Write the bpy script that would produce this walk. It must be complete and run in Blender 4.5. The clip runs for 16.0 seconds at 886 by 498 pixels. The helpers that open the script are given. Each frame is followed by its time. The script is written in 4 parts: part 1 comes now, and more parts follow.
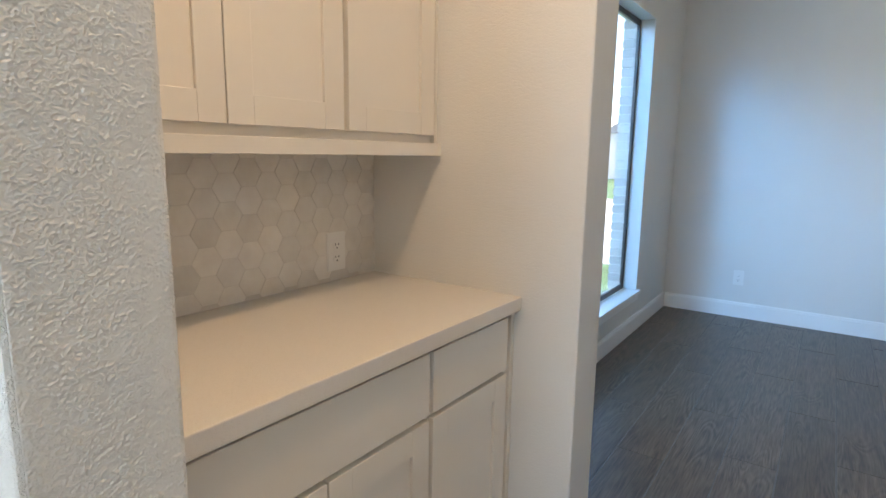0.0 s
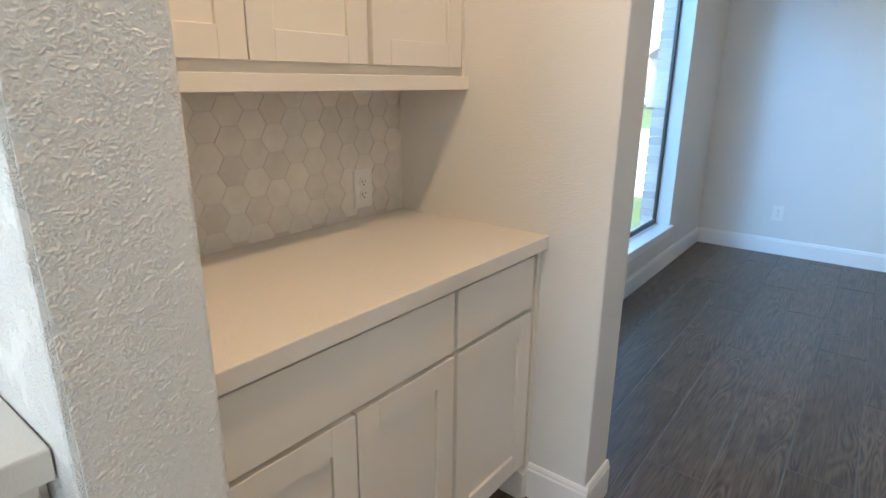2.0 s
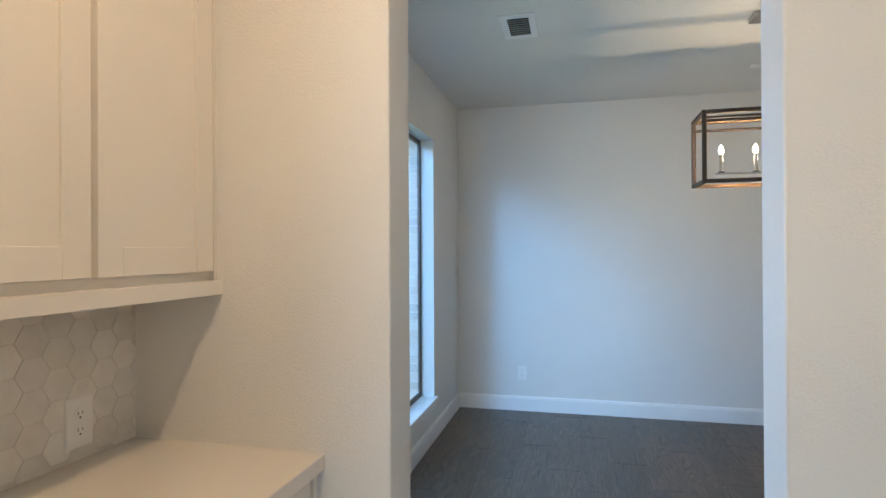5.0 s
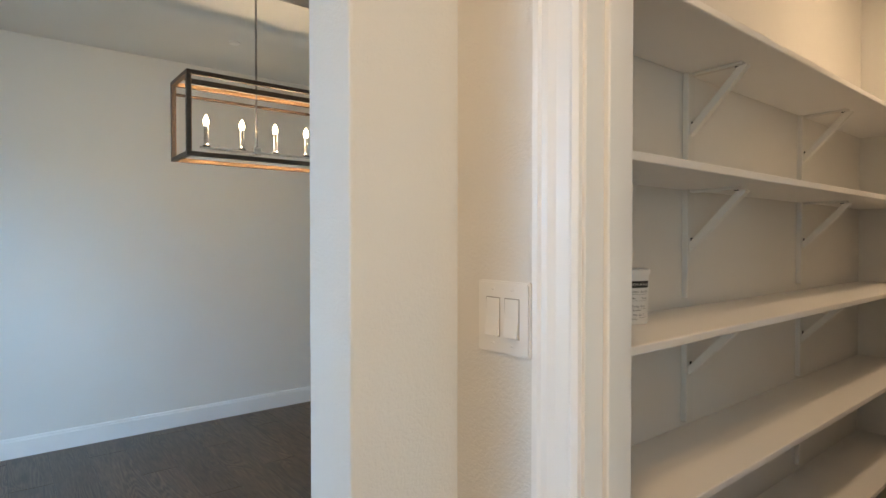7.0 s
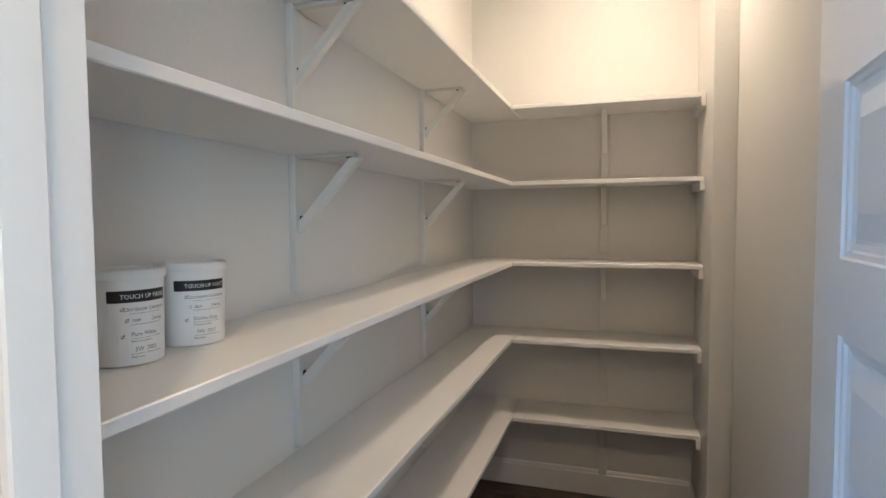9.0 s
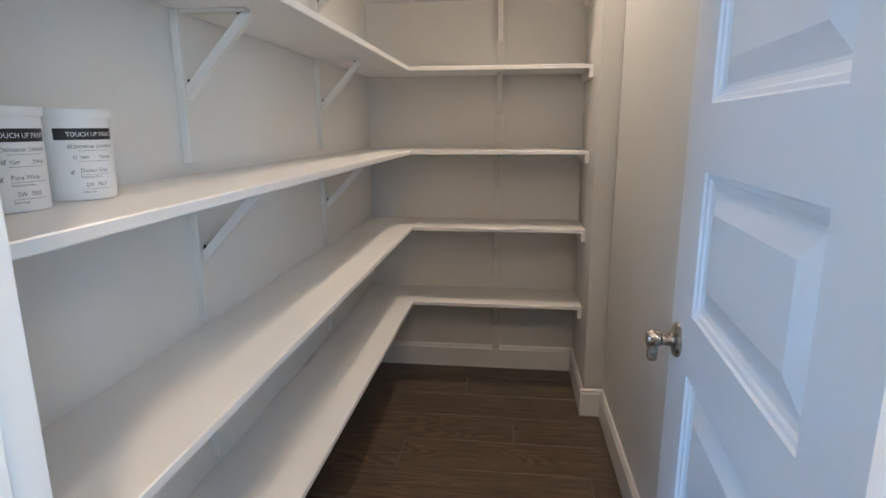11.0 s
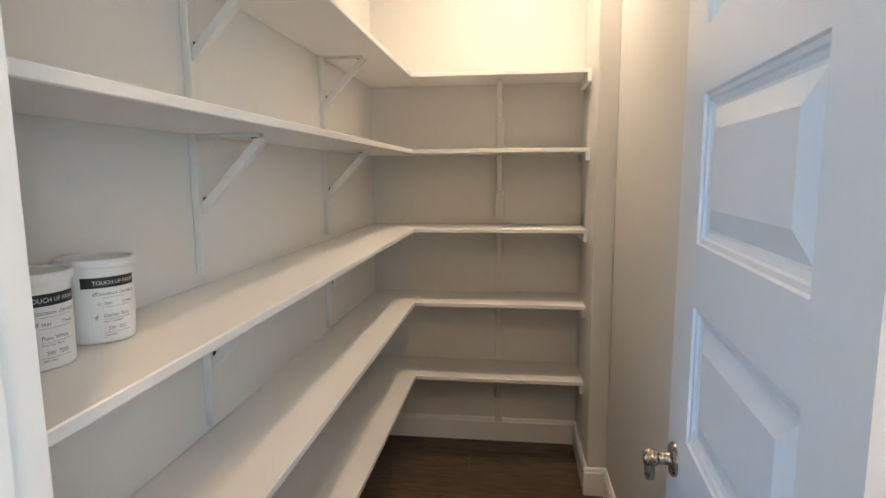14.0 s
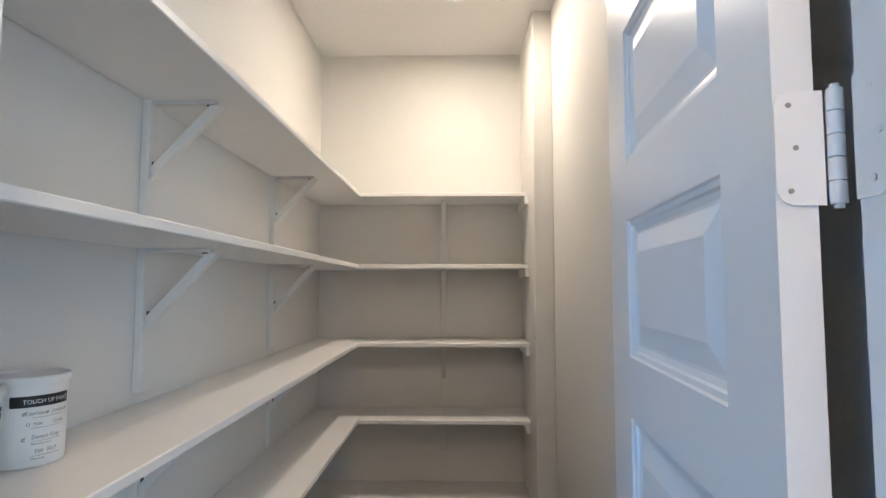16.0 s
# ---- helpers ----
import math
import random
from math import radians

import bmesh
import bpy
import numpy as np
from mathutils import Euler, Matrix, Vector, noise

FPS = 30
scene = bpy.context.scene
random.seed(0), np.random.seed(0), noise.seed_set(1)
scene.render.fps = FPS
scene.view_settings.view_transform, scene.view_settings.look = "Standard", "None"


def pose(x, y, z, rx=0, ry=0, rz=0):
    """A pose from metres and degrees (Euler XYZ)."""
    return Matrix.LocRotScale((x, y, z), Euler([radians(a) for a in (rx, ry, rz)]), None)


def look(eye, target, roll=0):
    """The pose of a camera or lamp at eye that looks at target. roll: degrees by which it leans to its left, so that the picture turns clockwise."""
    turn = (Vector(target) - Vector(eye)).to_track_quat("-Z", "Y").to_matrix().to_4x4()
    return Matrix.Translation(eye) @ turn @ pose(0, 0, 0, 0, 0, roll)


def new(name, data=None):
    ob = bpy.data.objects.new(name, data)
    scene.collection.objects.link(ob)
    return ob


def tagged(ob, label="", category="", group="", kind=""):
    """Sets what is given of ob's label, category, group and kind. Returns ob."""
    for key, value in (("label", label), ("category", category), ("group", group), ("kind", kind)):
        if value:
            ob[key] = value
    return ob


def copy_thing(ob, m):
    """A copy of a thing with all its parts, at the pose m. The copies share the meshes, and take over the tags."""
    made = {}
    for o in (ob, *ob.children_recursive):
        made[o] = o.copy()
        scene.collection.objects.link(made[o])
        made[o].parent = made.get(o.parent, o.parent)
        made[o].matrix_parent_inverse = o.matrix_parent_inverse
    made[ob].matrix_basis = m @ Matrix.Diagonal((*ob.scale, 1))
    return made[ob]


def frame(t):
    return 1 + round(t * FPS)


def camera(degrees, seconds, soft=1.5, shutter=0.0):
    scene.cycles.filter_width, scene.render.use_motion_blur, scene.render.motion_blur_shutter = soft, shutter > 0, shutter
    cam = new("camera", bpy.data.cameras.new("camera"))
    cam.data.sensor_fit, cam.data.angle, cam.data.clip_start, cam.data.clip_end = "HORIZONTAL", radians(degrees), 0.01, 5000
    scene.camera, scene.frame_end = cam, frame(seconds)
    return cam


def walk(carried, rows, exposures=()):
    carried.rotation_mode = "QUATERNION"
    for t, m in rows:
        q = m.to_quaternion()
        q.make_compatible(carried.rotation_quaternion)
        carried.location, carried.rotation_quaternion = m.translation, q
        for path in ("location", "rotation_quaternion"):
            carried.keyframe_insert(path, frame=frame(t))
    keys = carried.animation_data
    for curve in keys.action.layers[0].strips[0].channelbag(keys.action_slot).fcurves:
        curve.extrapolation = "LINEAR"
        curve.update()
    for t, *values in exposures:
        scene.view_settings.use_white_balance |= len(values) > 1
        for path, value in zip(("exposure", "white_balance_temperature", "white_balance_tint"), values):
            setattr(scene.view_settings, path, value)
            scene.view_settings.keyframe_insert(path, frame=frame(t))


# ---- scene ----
cam = camera(76.9, 16.0)
PATH = [
    (0, (1.151, 1.586, 1.329), (0.03, 3.208, 0.992), 0.8),
    (0.5, (1.148, 1.599, 1.293), (-0.018, 3.167, 0.86), 0.5),
    (1, (1.155, 1.606, 1.266), (-0.019, 3.143, 0.756), 0.4),
    (1.5, (1.153, 1.61, 1.276), (-0.019, 3.127, 0.706), 0.3),
    (2, (1.154, 1.602, 1.346), (-0.019, 3.115, 0.77), 0.4),
    (2.5, (1.163, 1.602, 1.403), (-0.03, 3.134, 0.922), 0.5),
    (3, (1.166, 1.604, 1.449), (-0.047, 3.158, 1.121), 0.7),
    (3.2, (1.166, 1.608, 1.47), (-0.052, 3.172, 1.2), 0.7),
    (5.3, (1.04, 1.76, 1.433), (0.856, 3.751, 1.45), -0.3),
    (5.5, (1.027, 1.839, 1.435), (1.052, 3.839, 1.448), -0.2),
    (6, (1.043, 1.984, 1.436), (1.551, 3.918, 1.427), -0.2),
    (6.5, (1.049, 2.142, 1.416), (1.972, 3.916, 1.395), 0.2),
    (7, (1.049, 2.231, 1.408), (2.3, 3.792, 1.376), 0.0),
    (7.5, (1.095, 2.263, 1.415), (2.613, 3.565, 1.371), -0.0),
    (8, (1.244, 2.296, 1.411), (2.947, 3.342, 1.351), -0.2),
    (8.5, (1.41, 2.33, 1.417), (3.237, 3.141, 1.34), -0.5),
    (9, (1.521, 2.344, 1.403), (3.422, 2.956, 1.299), -0.4),
    (9.5, (1.516, 2.336, 1.39), (3.459, 2.79, 1.244), -0.4),
    (10, (1.504, 2.367, 1.361), (3.462, 2.705, 1.134), -0.3),
    (12.5, (1.452, 2.36, 1.277), (3.345, 2.601, 0.678), -0.3),
    (13, (1.443, 2.364, 1.346), (3.342, 2.606, 0.767), -0.3),
    (13.5, (1.456, 2.361, 1.408), (3.392, 2.608, 0.971), -0.4),
    (14, (1.46, 2.359, 1.466), (3.426, 2.608, 1.198), -0.4),
    (14.5, (1.476, 2.356, 1.511), (3.458, 2.605, 1.401), -0.3),
    (15, (1.502, 2.35, 1.534), (3.488, 2.585, 1.546), -0.2),
    (15.5, (1.508, 2.344, 1.506), (3.499, 2.511, 1.602), -0.1),
    (16, (1.412, 2.365, 1.471), (3.407, 2.413, 1.607), -0.0),
]
EXPOSURES = [
    (0.0, 2.46, 6450, 12), (1.5, 2.62, 6350, 11), (3.2, 2.42, 6500, 12), (5.3, 2.38, 6550, 11), (5.9, 2.24, 7150, 12), (6.5, 2.22, 7550, 12), (7.2, 2.36, 7600, 12), (8.0, 2.52, 6850, 11),
    (8.5, 2.68, 6300, 10), (9.0, 2.86, 5850, 9), (10.2, 3.04, 5500, 9), (12.4, 3.34, 6100, 10), (13.4, 3.18, 6450, 10), (14.2, 3.04, 6050, 9), (15.2, 2.92, 5650, 9), (16.0, 2.88, 5450, 8),
]
walk(cam, [(t, look(eye, target, roll)) for t, eye, target, roll in PATH], EXPOSURES)

from mathutils import noise as mnoise

# ---- world, sun, large lights ----
world = bpy.data.worlds.new("world")
scene.world = world
world.use_nodes = True
_wn = world.node_tree
_sky = _wn.nodes.new("ShaderNodeTexSky")
_sky.sky_type = "NISHITA"
_sky.sun_disc = False
_sky.sun_elevation = radians(48)
_sky.sun_rotation = radians(120)
_sky.dust_density = 1.5
_wn.links.new(_sky.outputs[0], _wn.nodes["Background"].inputs[0])
_wn.nodes["Background"].inputs[1].default_value = 0.15

sun = new("sun", bpy.data.lights.new("sun", "SUN"))
sun.data.energy, sun.data.angle, sun.data.color = 3.0, radians(0.6), (1.0, 0.95, 0.88)
sun.matrix_world = look((6, 8, 12), (0, 0, 0))


def area(name, eye, target, w, h, watts, colour):
    ob = new(name, bpy.data.lights.new(name, "AREA"))
    ob.data.shape, ob.data.size, ob.data.size_y = "RECTANGLE", w, h
    ob.data.energy, ob.data.color = watts, colour
    ob.matrix_world = look(eye, target)
    return ob


def can_lamp(name, x, y, z, watts, colour, size=0.13):
    ob = new(name, bpy.data.lights.new(name, "AREA"))
    ob.data.shape, ob.data.size, ob.data.energy, ob.data.color = "DISK", size, watts, colour
    ob.matrix_world = look((x, y, z), (x, y, 0))
    return ob


WARM = (1.0, 0.68, 0.40)
area("window_sky_light", (-0.20, 4.02, 1.32), (0.85, 4.66, 0.75), 0.5, 1.75, 2.2, (0.20, 0.54, 1.0)).data.spread = radians(148)
# lamps added out of view for sky light: far dining wall, pantry door
area("yard_sky_fill_south", (-1.45, 1.98, 2.95), (0.8, 6.76, 0.95), 0.8, 0.8, 7.8, (0.17, 0.50, 1.0)).data.spread = radians(90)
area("yard_sky_fill_north", (-2.8, 6.3, 1.9), (2.0, 2.2, 1.15), 1.3, 1.4, 3.0, (0.30, 0.58, 1.0)).data.spread = radians(80)
area("kitchen_window_light", (0.9, -3.7, 1.5), (0.9, 0, 1.4), 1.7, 2.1, 13.5, (0.62, 0.81, 1.0))
area("kitchen_side_light", (-3.4, -1.2, 1.5), (0, -1.0, 1.3), 3.0, 2.0, 22, (0.74, 0.87, 1.0))
can_lamp("hall_lamp_light", 0.80, 2.15, 2.725, 2.65, WARM)
can_lamp("pantry_lamp_light", 3.73, 2.365, 2.725, 1.7, (1.0, 0.75, 0.52))
can_lamp("kitchen_lamp_light", 0.2, 0.2, 2.725, 1.8, WARM)


# ---- materials ----
def mat(name):
    m = bpy.data.materials.new(name)
    m.use_nodes = True
    return m, m.node_tree.nodes, m.node_tree.links, m.node_tree.nodes["Principled BSDF"]


def ramp(n, stops):
    r = n.new("ShaderNodeValToRGB")
    while len(r.color_ramp.elements) < len(stops):
        r.color_ramp.elements.new(0.5)
    for e, (p, c) in zip(r.color_ramp.elements, stops):
        e.position, e.color = p, (*c, 1)
    return r


def noise_tex(n, l, coord, scale, detail=4.0, rough=0.55):
    t = n.new("ShaderNodeTexNoise")
    t.inputs["Scale"].default_value, t.inputs["Detail"].default_value, t.inputs["Roughness"].default_value = scale, detail, rough
    l.new(coord, t.inputs["Vector"])
    return t


def painted(name, colour, rough=0.5, vary=0.03, grain=900, bump=0.04, large=1.6, strength=1.0, coat=0.0):
    m, n, l, b = mat(name)
    co = n.new("ShaderNodeNewGeometry").outputs["Position"]
    big = noise_tex(n, l, co, large, 3)
    lo = [c * (1 - vary) for c in colour]
    hi = [min(1, c * (1 + vary)) for c in colour]
    r = ramp(n, [(0.3, lo), (0.7, hi)])
    l.new(big.outputs["Fac"], r.inputs["Fac"])
    l.new(r.outputs["Color"], b.inputs["Base Color"])
    fine = noise_tex(n, l, co, grain, 2)
    bp = n.new("ShaderNodeBump")
    bp.inputs["Strength"].default_value, bp.inputs["Distance"].default_value = bump * strength, 0.001
    l.new(fine.outputs["Fac"], bp.inputs["Height"])
    l.new(bp.outputs["Normal"], b.inputs["Normal"])
    b.inputs["Roughness"].default_value = rough
    b.inputs["Coat Weight"].default_value = coat
    return m


def textured_wall(name, colour, depth=0.0012, strength=0.55, ridge=0.0):
    """Knock-down sprayed drywall: flattened blotches a centimetre wide over a finer pebble."""
    m, n, l, b = mat(name)
    co = n.new("ShaderNodeNewGeometry").outputs["Position"]
    blot = noise_tex(n, l, co, 150, 3, 0.6)
    flat = ramp(n, [(0.42, (0, 0, 0)), (0.56, (1, 1, 1))])
    l.new(blot.outputs["Fac"], flat.inputs["Fac"])
    peb = noise_tex(n, l, co, 480, 3, 0.6)
    add = n.new("ShaderNodeMath")
    add.operation = "MULTIPLY_ADD"
    add.inputs[1].default_value = 0.55
    l.new(peb.outputs["Fac"], add.inputs[0])
    l.new(flat.outputs["Color"], add.inputs[2])
    if ridge:
        # worm-like ridges between patches that the trowel left flat
        worm = noise_tex(n, l, co, 160, 2, 0.5)
        worm.inputs["Distortion"].default_value = 0.6
        crest = ramp(n, [(0.40, (0, 0, 0)), (0.47, (1, 1, 1)), (0.53, (1, 1, 1)), (0.60, (0, 0, 0))])
        l.new(worm.outputs["Fac"], crest.inputs["Fac"])
        patch = noise_tex(n, l, co, 26, 2)
        mask = ramp(n, [(0.40, (0, 0, 0)), (0.48, (1, 1, 1))])
        l.new(patch.outputs["Fac"], mask.inputs["Fac"])
        mul = n.new("ShaderNodeMath")
        mul.operation = "MULTIPLY"
        l.new(crest.outputs["Color"], mul.inputs[0])
        l.new(mask.outputs["Color"], mul.inputs[1])
        add2 = n.new("ShaderNodeMath")
        add2.operation = "MULTIPLY_ADD"
        add2.inputs[1].default_value = 0.35
        l.new(add.outputs[0], add2.inputs[0])
        l.new(mul.outputs[0], add2.inputs[2])
        add = add2
    bp = n.new("ShaderNodeBump")
    bp.inputs["Strength"].default_value, bp.inputs["Distance"].default_value = strength, depth
    l.new(add.outputs[0], bp.inputs["Height"])
    l.new(bp.outputs["Normal"], b.inputs["Normal"])
    big = noise_tex(n, l, co, 1.1, 3)
    r = ramp(n, [(0.3, [c * 0.97 for c in colour]), (0.7, [c * 1.03 for c in colour])])
    l.new(big.outputs["Fac"], r.inputs["Fac"])
    l.new(r.outputs["Color"], b.inputs["Base Color"])
    b.inputs["Roughness"].default_value = 0.62
    return m


def metal(name, colour, rough, vary=0.05):
    m, n, l, b = mat(name)
    co = n.new("ShaderNodeNewGeometry").outputs["Position"]
    t = noise_tex(n, l, co, 160, 3)
    r = ramp(n, [(0.3, (rough - vary,) * 3), (0.7, (rough + vary,) * 3)])
    l.new(t.outputs["Fac"], r.inputs["Fac"])
    l.new(r.outputs["Color"], b.inputs["Roughness"])
    b.inputs["Base Color"].default_value, b.inputs["Metallic"].default_value = (*colour, 1), 1.0
    return m


def glow(name, colour, strength):
    m, n, l, b = mat(name)
    b.inputs["Base Color"].default_value = (*colour, 1)
    b.inputs["Emission Color"].default_value, b.inputs["Emission Strength"].default_value = (*colour, 1), strength
    return m


def plank_material(name):
    m, n, l, b = mat(name)
    tc = n.new("ShaderNodeTexCoord")
    info = n.new("ShaderNodeObjectInfo")
    rnd = n.new("ShaderNodeCombineXYZ")
    for i in range(3):
        l.new(info.outputs["Random"], rnd.inputs[i])
    sh = n.new("ShaderNodeVectorMath")
    sh.operation = "MULTIPLY_ADD"
    sh.inputs[1].default_value = (31.0, 47.0, 13.0)
    l.new(rnd.outputs[0], sh.inputs[0])
    l.new(tc.outputs["Object"], sh.inputs[2])

    def stretched(along, scale, detail, rough=0.55, warp=0.0):
        mp = n.new("ShaderNodeMapping")
        mp.inputs["Scale"].default_value = (1.0, along, 1.0)
        l.new(sh.outputs[0], mp.inputs["Vector"])
        t = noise_tex(n, l, mp.outputs["Vector"], scale, detail, rough)
        t.inputs["Distortion"].default_value = warp
        return t

    fine = stretched(0.05, 150, 4)
    swirl = stretched(0.16, 26, 4, 0.5, 1.4)
    smudge = stretched(0.45, 7, 4, 0.6)
    knot = stretched(0.55, 4.2, 2, 0.5)
    a = n.new("ShaderNodeMath")
    a.operation = "MULTIPLY_ADD"
    a.inputs[1].default_value = 0.70
    l.new(fine.outputs["Fac"], a.inputs[0])
    # cathedral figure: contour lines of a slow stretched noise
    figure = stretched(0.13, 8.0, 1.5, 0.45, 0.5)
    wv = n.new("ShaderNodeMath")
    wv.operation = "MULTIPLY"
    wv.inputs[1].default_value = 130.0
    l.new(figure.outputs["Fac"], wv.inputs[0])
    sn = n.new("ShaderNodeMath")
    sn.operation = "SINE"
    l.new(wv.outputs[0], sn.inputs[0])
    where = stretched(0.4, 5.0, 2)
    wm = ramp(n, [(0.46, (0, 0, 0)), (0.60, (0.11, 0.11, 0.11))])
    l.new(where.outputs["Fac"], wm.inputs["Fac"])
    fg = n.new("ShaderNodeMath")
    fg.operation = "MULTIPLY"
    l.new(sn.outputs[0], fg.inputs[0])
    l.new(wm.outputs["Color"], fg.inputs[1])
    c = n.new("ShaderNodeMath")
    c.operation = "MULTIPLY_ADD"
    c.inputs[1].default_value = 0.30
    l.new(swirl.outputs["Fac"], c.inputs[0])
    l.new(fg.outputs[0], c.inputs[2])
    l.new(c.outputs[0], a.inputs[2])
    r = ramp(n, [(0.34, (0.046, 0.030, 0.019)), (0.50, (0.098, 0.067, 0.044)), (0.66, (0.146, 0.104, 0.073))])
    l.new(a.outputs[0], r.inputs["Fac"])
    r2 = ramp(n, [(0.28, (0.60, 0.58, 0.57)), (0.45, (0.97, 0.97, 0.97)), (0.72, (1.08, 1.075, 1.07))])
    l.new(smudge.outputs["Fac"], r2.inputs["Fac"])
    r3 = ramp(n, [(0.10, (0.45, 0.43, 0.42)), (0.17, (1.0, 1.0, 1.0)), (1.0, (1.0, 1.0, 1.0))])
    l.new(knot.outputs["Fac"], r3.inputs["Fac"])
    last = r.outputs["Color"]
    for k in (r2, r3):
        mul = n.new("ShaderNodeMix")
        mul.data_type, mul.blend_type = "RGBA", "MULTIPLY"
        mul.inputs["Factor"].default_value = 1.0
        l.new(last, mul.inputs["A"])
        l.new(k.outputs["Color"], mul.inputs["B"])
        last = mul.outputs["Result"]
    hsv = n.new("ShaderNodeHueSaturation")
    var = n.new("ShaderNodeMapRange")
    var.inputs["To Min"].default_value, var.inputs["To Max"].default_value = 0.86, 1.16
    l.new(info.outputs["Random"], var.inputs["Value"])
    l.new(var.outputs["Result"], hsv.inputs["Value"])
    l.new(last, hsv.inputs["Color"])
    l.new(hsv.outputs["Color"], b.inputs["Base Color"])
    rr = ramp(n, [(0.3, (0.30,) * 3), (0.7, (0.36,) * 3)])
    l.new(smudge.outputs["Fac"], rr.inputs["Fac"])
    l.new(rr.outputs["Color"], b.inputs["Roughness"])
    bp = n.new("ShaderNodeBump")
    bp.inputs["Strength"].default_value, bp.inputs["Distance"].default_value = 0.35, 0.0006
    l.new(fine.outputs["Fac"], bp.inputs["Height"])
    l.new(bp.outputs["Normal"], b.inputs["Normal"])
    return m


def marble_tile(name):
    m, n, l, b = mat(name)
    co = n.new("ShaderNodeNewGeometry").outputs["Position"]
    info = n.new("ShaderNodeObjectInfo")
    off = n.new("ShaderNodeVectorMath")
    off.operation = "MULTIPLY_ADD"
    rnd = n.new("ShaderNodeCombineXYZ")
    for i in range(3):
        l.new(info.outputs["Random"], rnd.inputs[i])
    l.new(rnd.outputs[0], off.inputs[0])
    off.inputs[1].default_value = (9, 17, 5)
    l.new(co, off.inputs[2])
    cloud = noise_tex(n, l, off.outputs[0], 14, 6, 0.6)
    r = ramp(n, [(0.25, (0.64, 0.60, 0.54)), (0.5, (0.70, 0.67, 0.615)), (0.7, (0.745, 0.72, 0.67))])
    l.new(cloud.outputs["Fac"], r.inputs["Fac"])
    var = n.new("ShaderNodeMapRange")
    var.inputs["To Min"].default_value, var.inputs["To Max"].default_value = 0.91, 1.06
    l.new(info.outputs["Random"], var.inputs["Value"])
    hsv = n.new("ShaderNodeHueSaturation")
    l.new(var.outputs["Result"], hsv.inputs["Value"])
    l.new(r.outputs["Color"], hsv.inputs["Color"])
    l.new(hsv.outputs["Color"], b.inputs["Base Color"])
    b.inputs["Roughness"].default_value = 0.28
    return m


def quartz(name):
    m, n, l, b = mat(name)
    co = n.new("ShaderNodeNewGeometry").outputs["Position"]
    a = noise_tex(n, l, co, 700, 2)
    r = ramp(n, [(0.30, (0.60, 0.56, 0.50)), (0.42, (0.70, 0.665, 0.605)), (0.7, (0.73, 0.70, 0.645))])
    l.new(a.outputs["Fac"], r.inputs["Fac"])
    l.new(r.outputs["Color"], b.inputs["Base Color"])
    b.inputs["Roughness"].default_value = 0.24
    return m


def brushed_wood(name, dark, light, along="X"):
    m, n, l, b = mat(name)
    tc = n.new("ShaderNodeNewGeometry")
    mp = n.new("ShaderNodeMapping")
    mp.inputs["Scale"].default_value = {"X": (0.08, 1, 1), "Z": (1, 1, 0.08)}[along]
    l.new(tc.outputs["Position"], mp.inputs["Vector"])
    t = noise_tex(n, l, mp.outputs["Vector"], 160, 5, 0.6)
    r = ramp(n, [(0.3, dark), (0.7, light)])
    l.new(t.outputs["Fac"], r.inputs["Fac"])
    l.new(r.outputs["Color"], b.inputs["Base Color"])
    b.inputs["Roughness"].default_value = 0.5
    return m


WALL = textured_wall("wall_paint_greige", (0.72, 0.705, 0.668), 0.0008, 0.40)
WALL_SMOOTH = textured_wall("wall_paint_greige_light_texture", (0.72, 0.705, 0.668), 0.0005, 0.25)
WALL_ROUGH = textured_wall("wall_paint_greige_heavy_texture", (0.72, 0.705, 0.668), 0.0017, 0.8, 1.0)
CEILING = textured_wall("ceiling_paint", (0.74, 0.73, 0.70), 0.001, 0.4)
TRIM = painted("trim_paint_white", (0.83, 0.82, 0.80), 0.32, 0.02, 500, 0.05)
CABINET = painted("cabinet_paint_cream", (0.74, 0.70, 0.625), 0.34, 0.02, 420, 0.05)
# grey for the painted shade round switch rockers, also for screws and screw slots
SHADE_SCREW_GREY = painted("gap_shade_screw_grey", (0.30, 0.28, 0.25), 0.6)
SHELF = painted("shelf_paint_white", (0.83, 0.82, 0.80), 0.36, 0.025, 500, 0.06)
DOOR_PAINT = painted("door_paint_white", (0.79, 0.785, 0.765), 0.30, 0.02, 350, 0.07)
PLASTIC = painted("white_plastic", (0.80, 0.79, 0.76), 0.3, 0.01, 1200, 0.01)
CAN_PLASTIC = painted("can_plastic", (0.78, 0.78, 0.77), 0.38, 0.015, 900, 0.02)
DARK = painted("dark_slot", (0.02, 0.02, 0.02), 0.6)
INK = painted("label_ink_black", (0.012, 0.012, 0.013), 0.5, 0.05)
PAPER = painted("label_paper", (0.78, 0.78, 0.77), 0.55, 0.01)
PEN = painted("blue_grey_pen", (0.10, 0.10, 0.14), 0.6)
GROUT = painted("grout", (0.61, 0.575, 0.52), 0.85, 0.05, 700, 0.2)
FLOOR_GROUT = painted("floor_joint", (0.15, 0.142, 0.131), 0.9, 0.1, 600, 0.2)
NICKEL = metal("satin_nickel", (0.33, 0.295, 0.25), 0.26)
BRACKET = painted("bracket_paint", (0.705, 0.69, 0.655), 0.4, 0.025, 500, 0.06)
CHROME = metal("polished_chrome", (0.78, 0.78, 0.78), 0.10, 0.03)
STEEL = painted("bronze_window_frame", (0.055, 0.046, 0.04), 0.42, 0.08, 300, 0.05)
WOODBRONZE = brushed_wood("bronze_stained_wood", (0.028, 0.018, 0.012), (0.075, 0.046, 0.028))
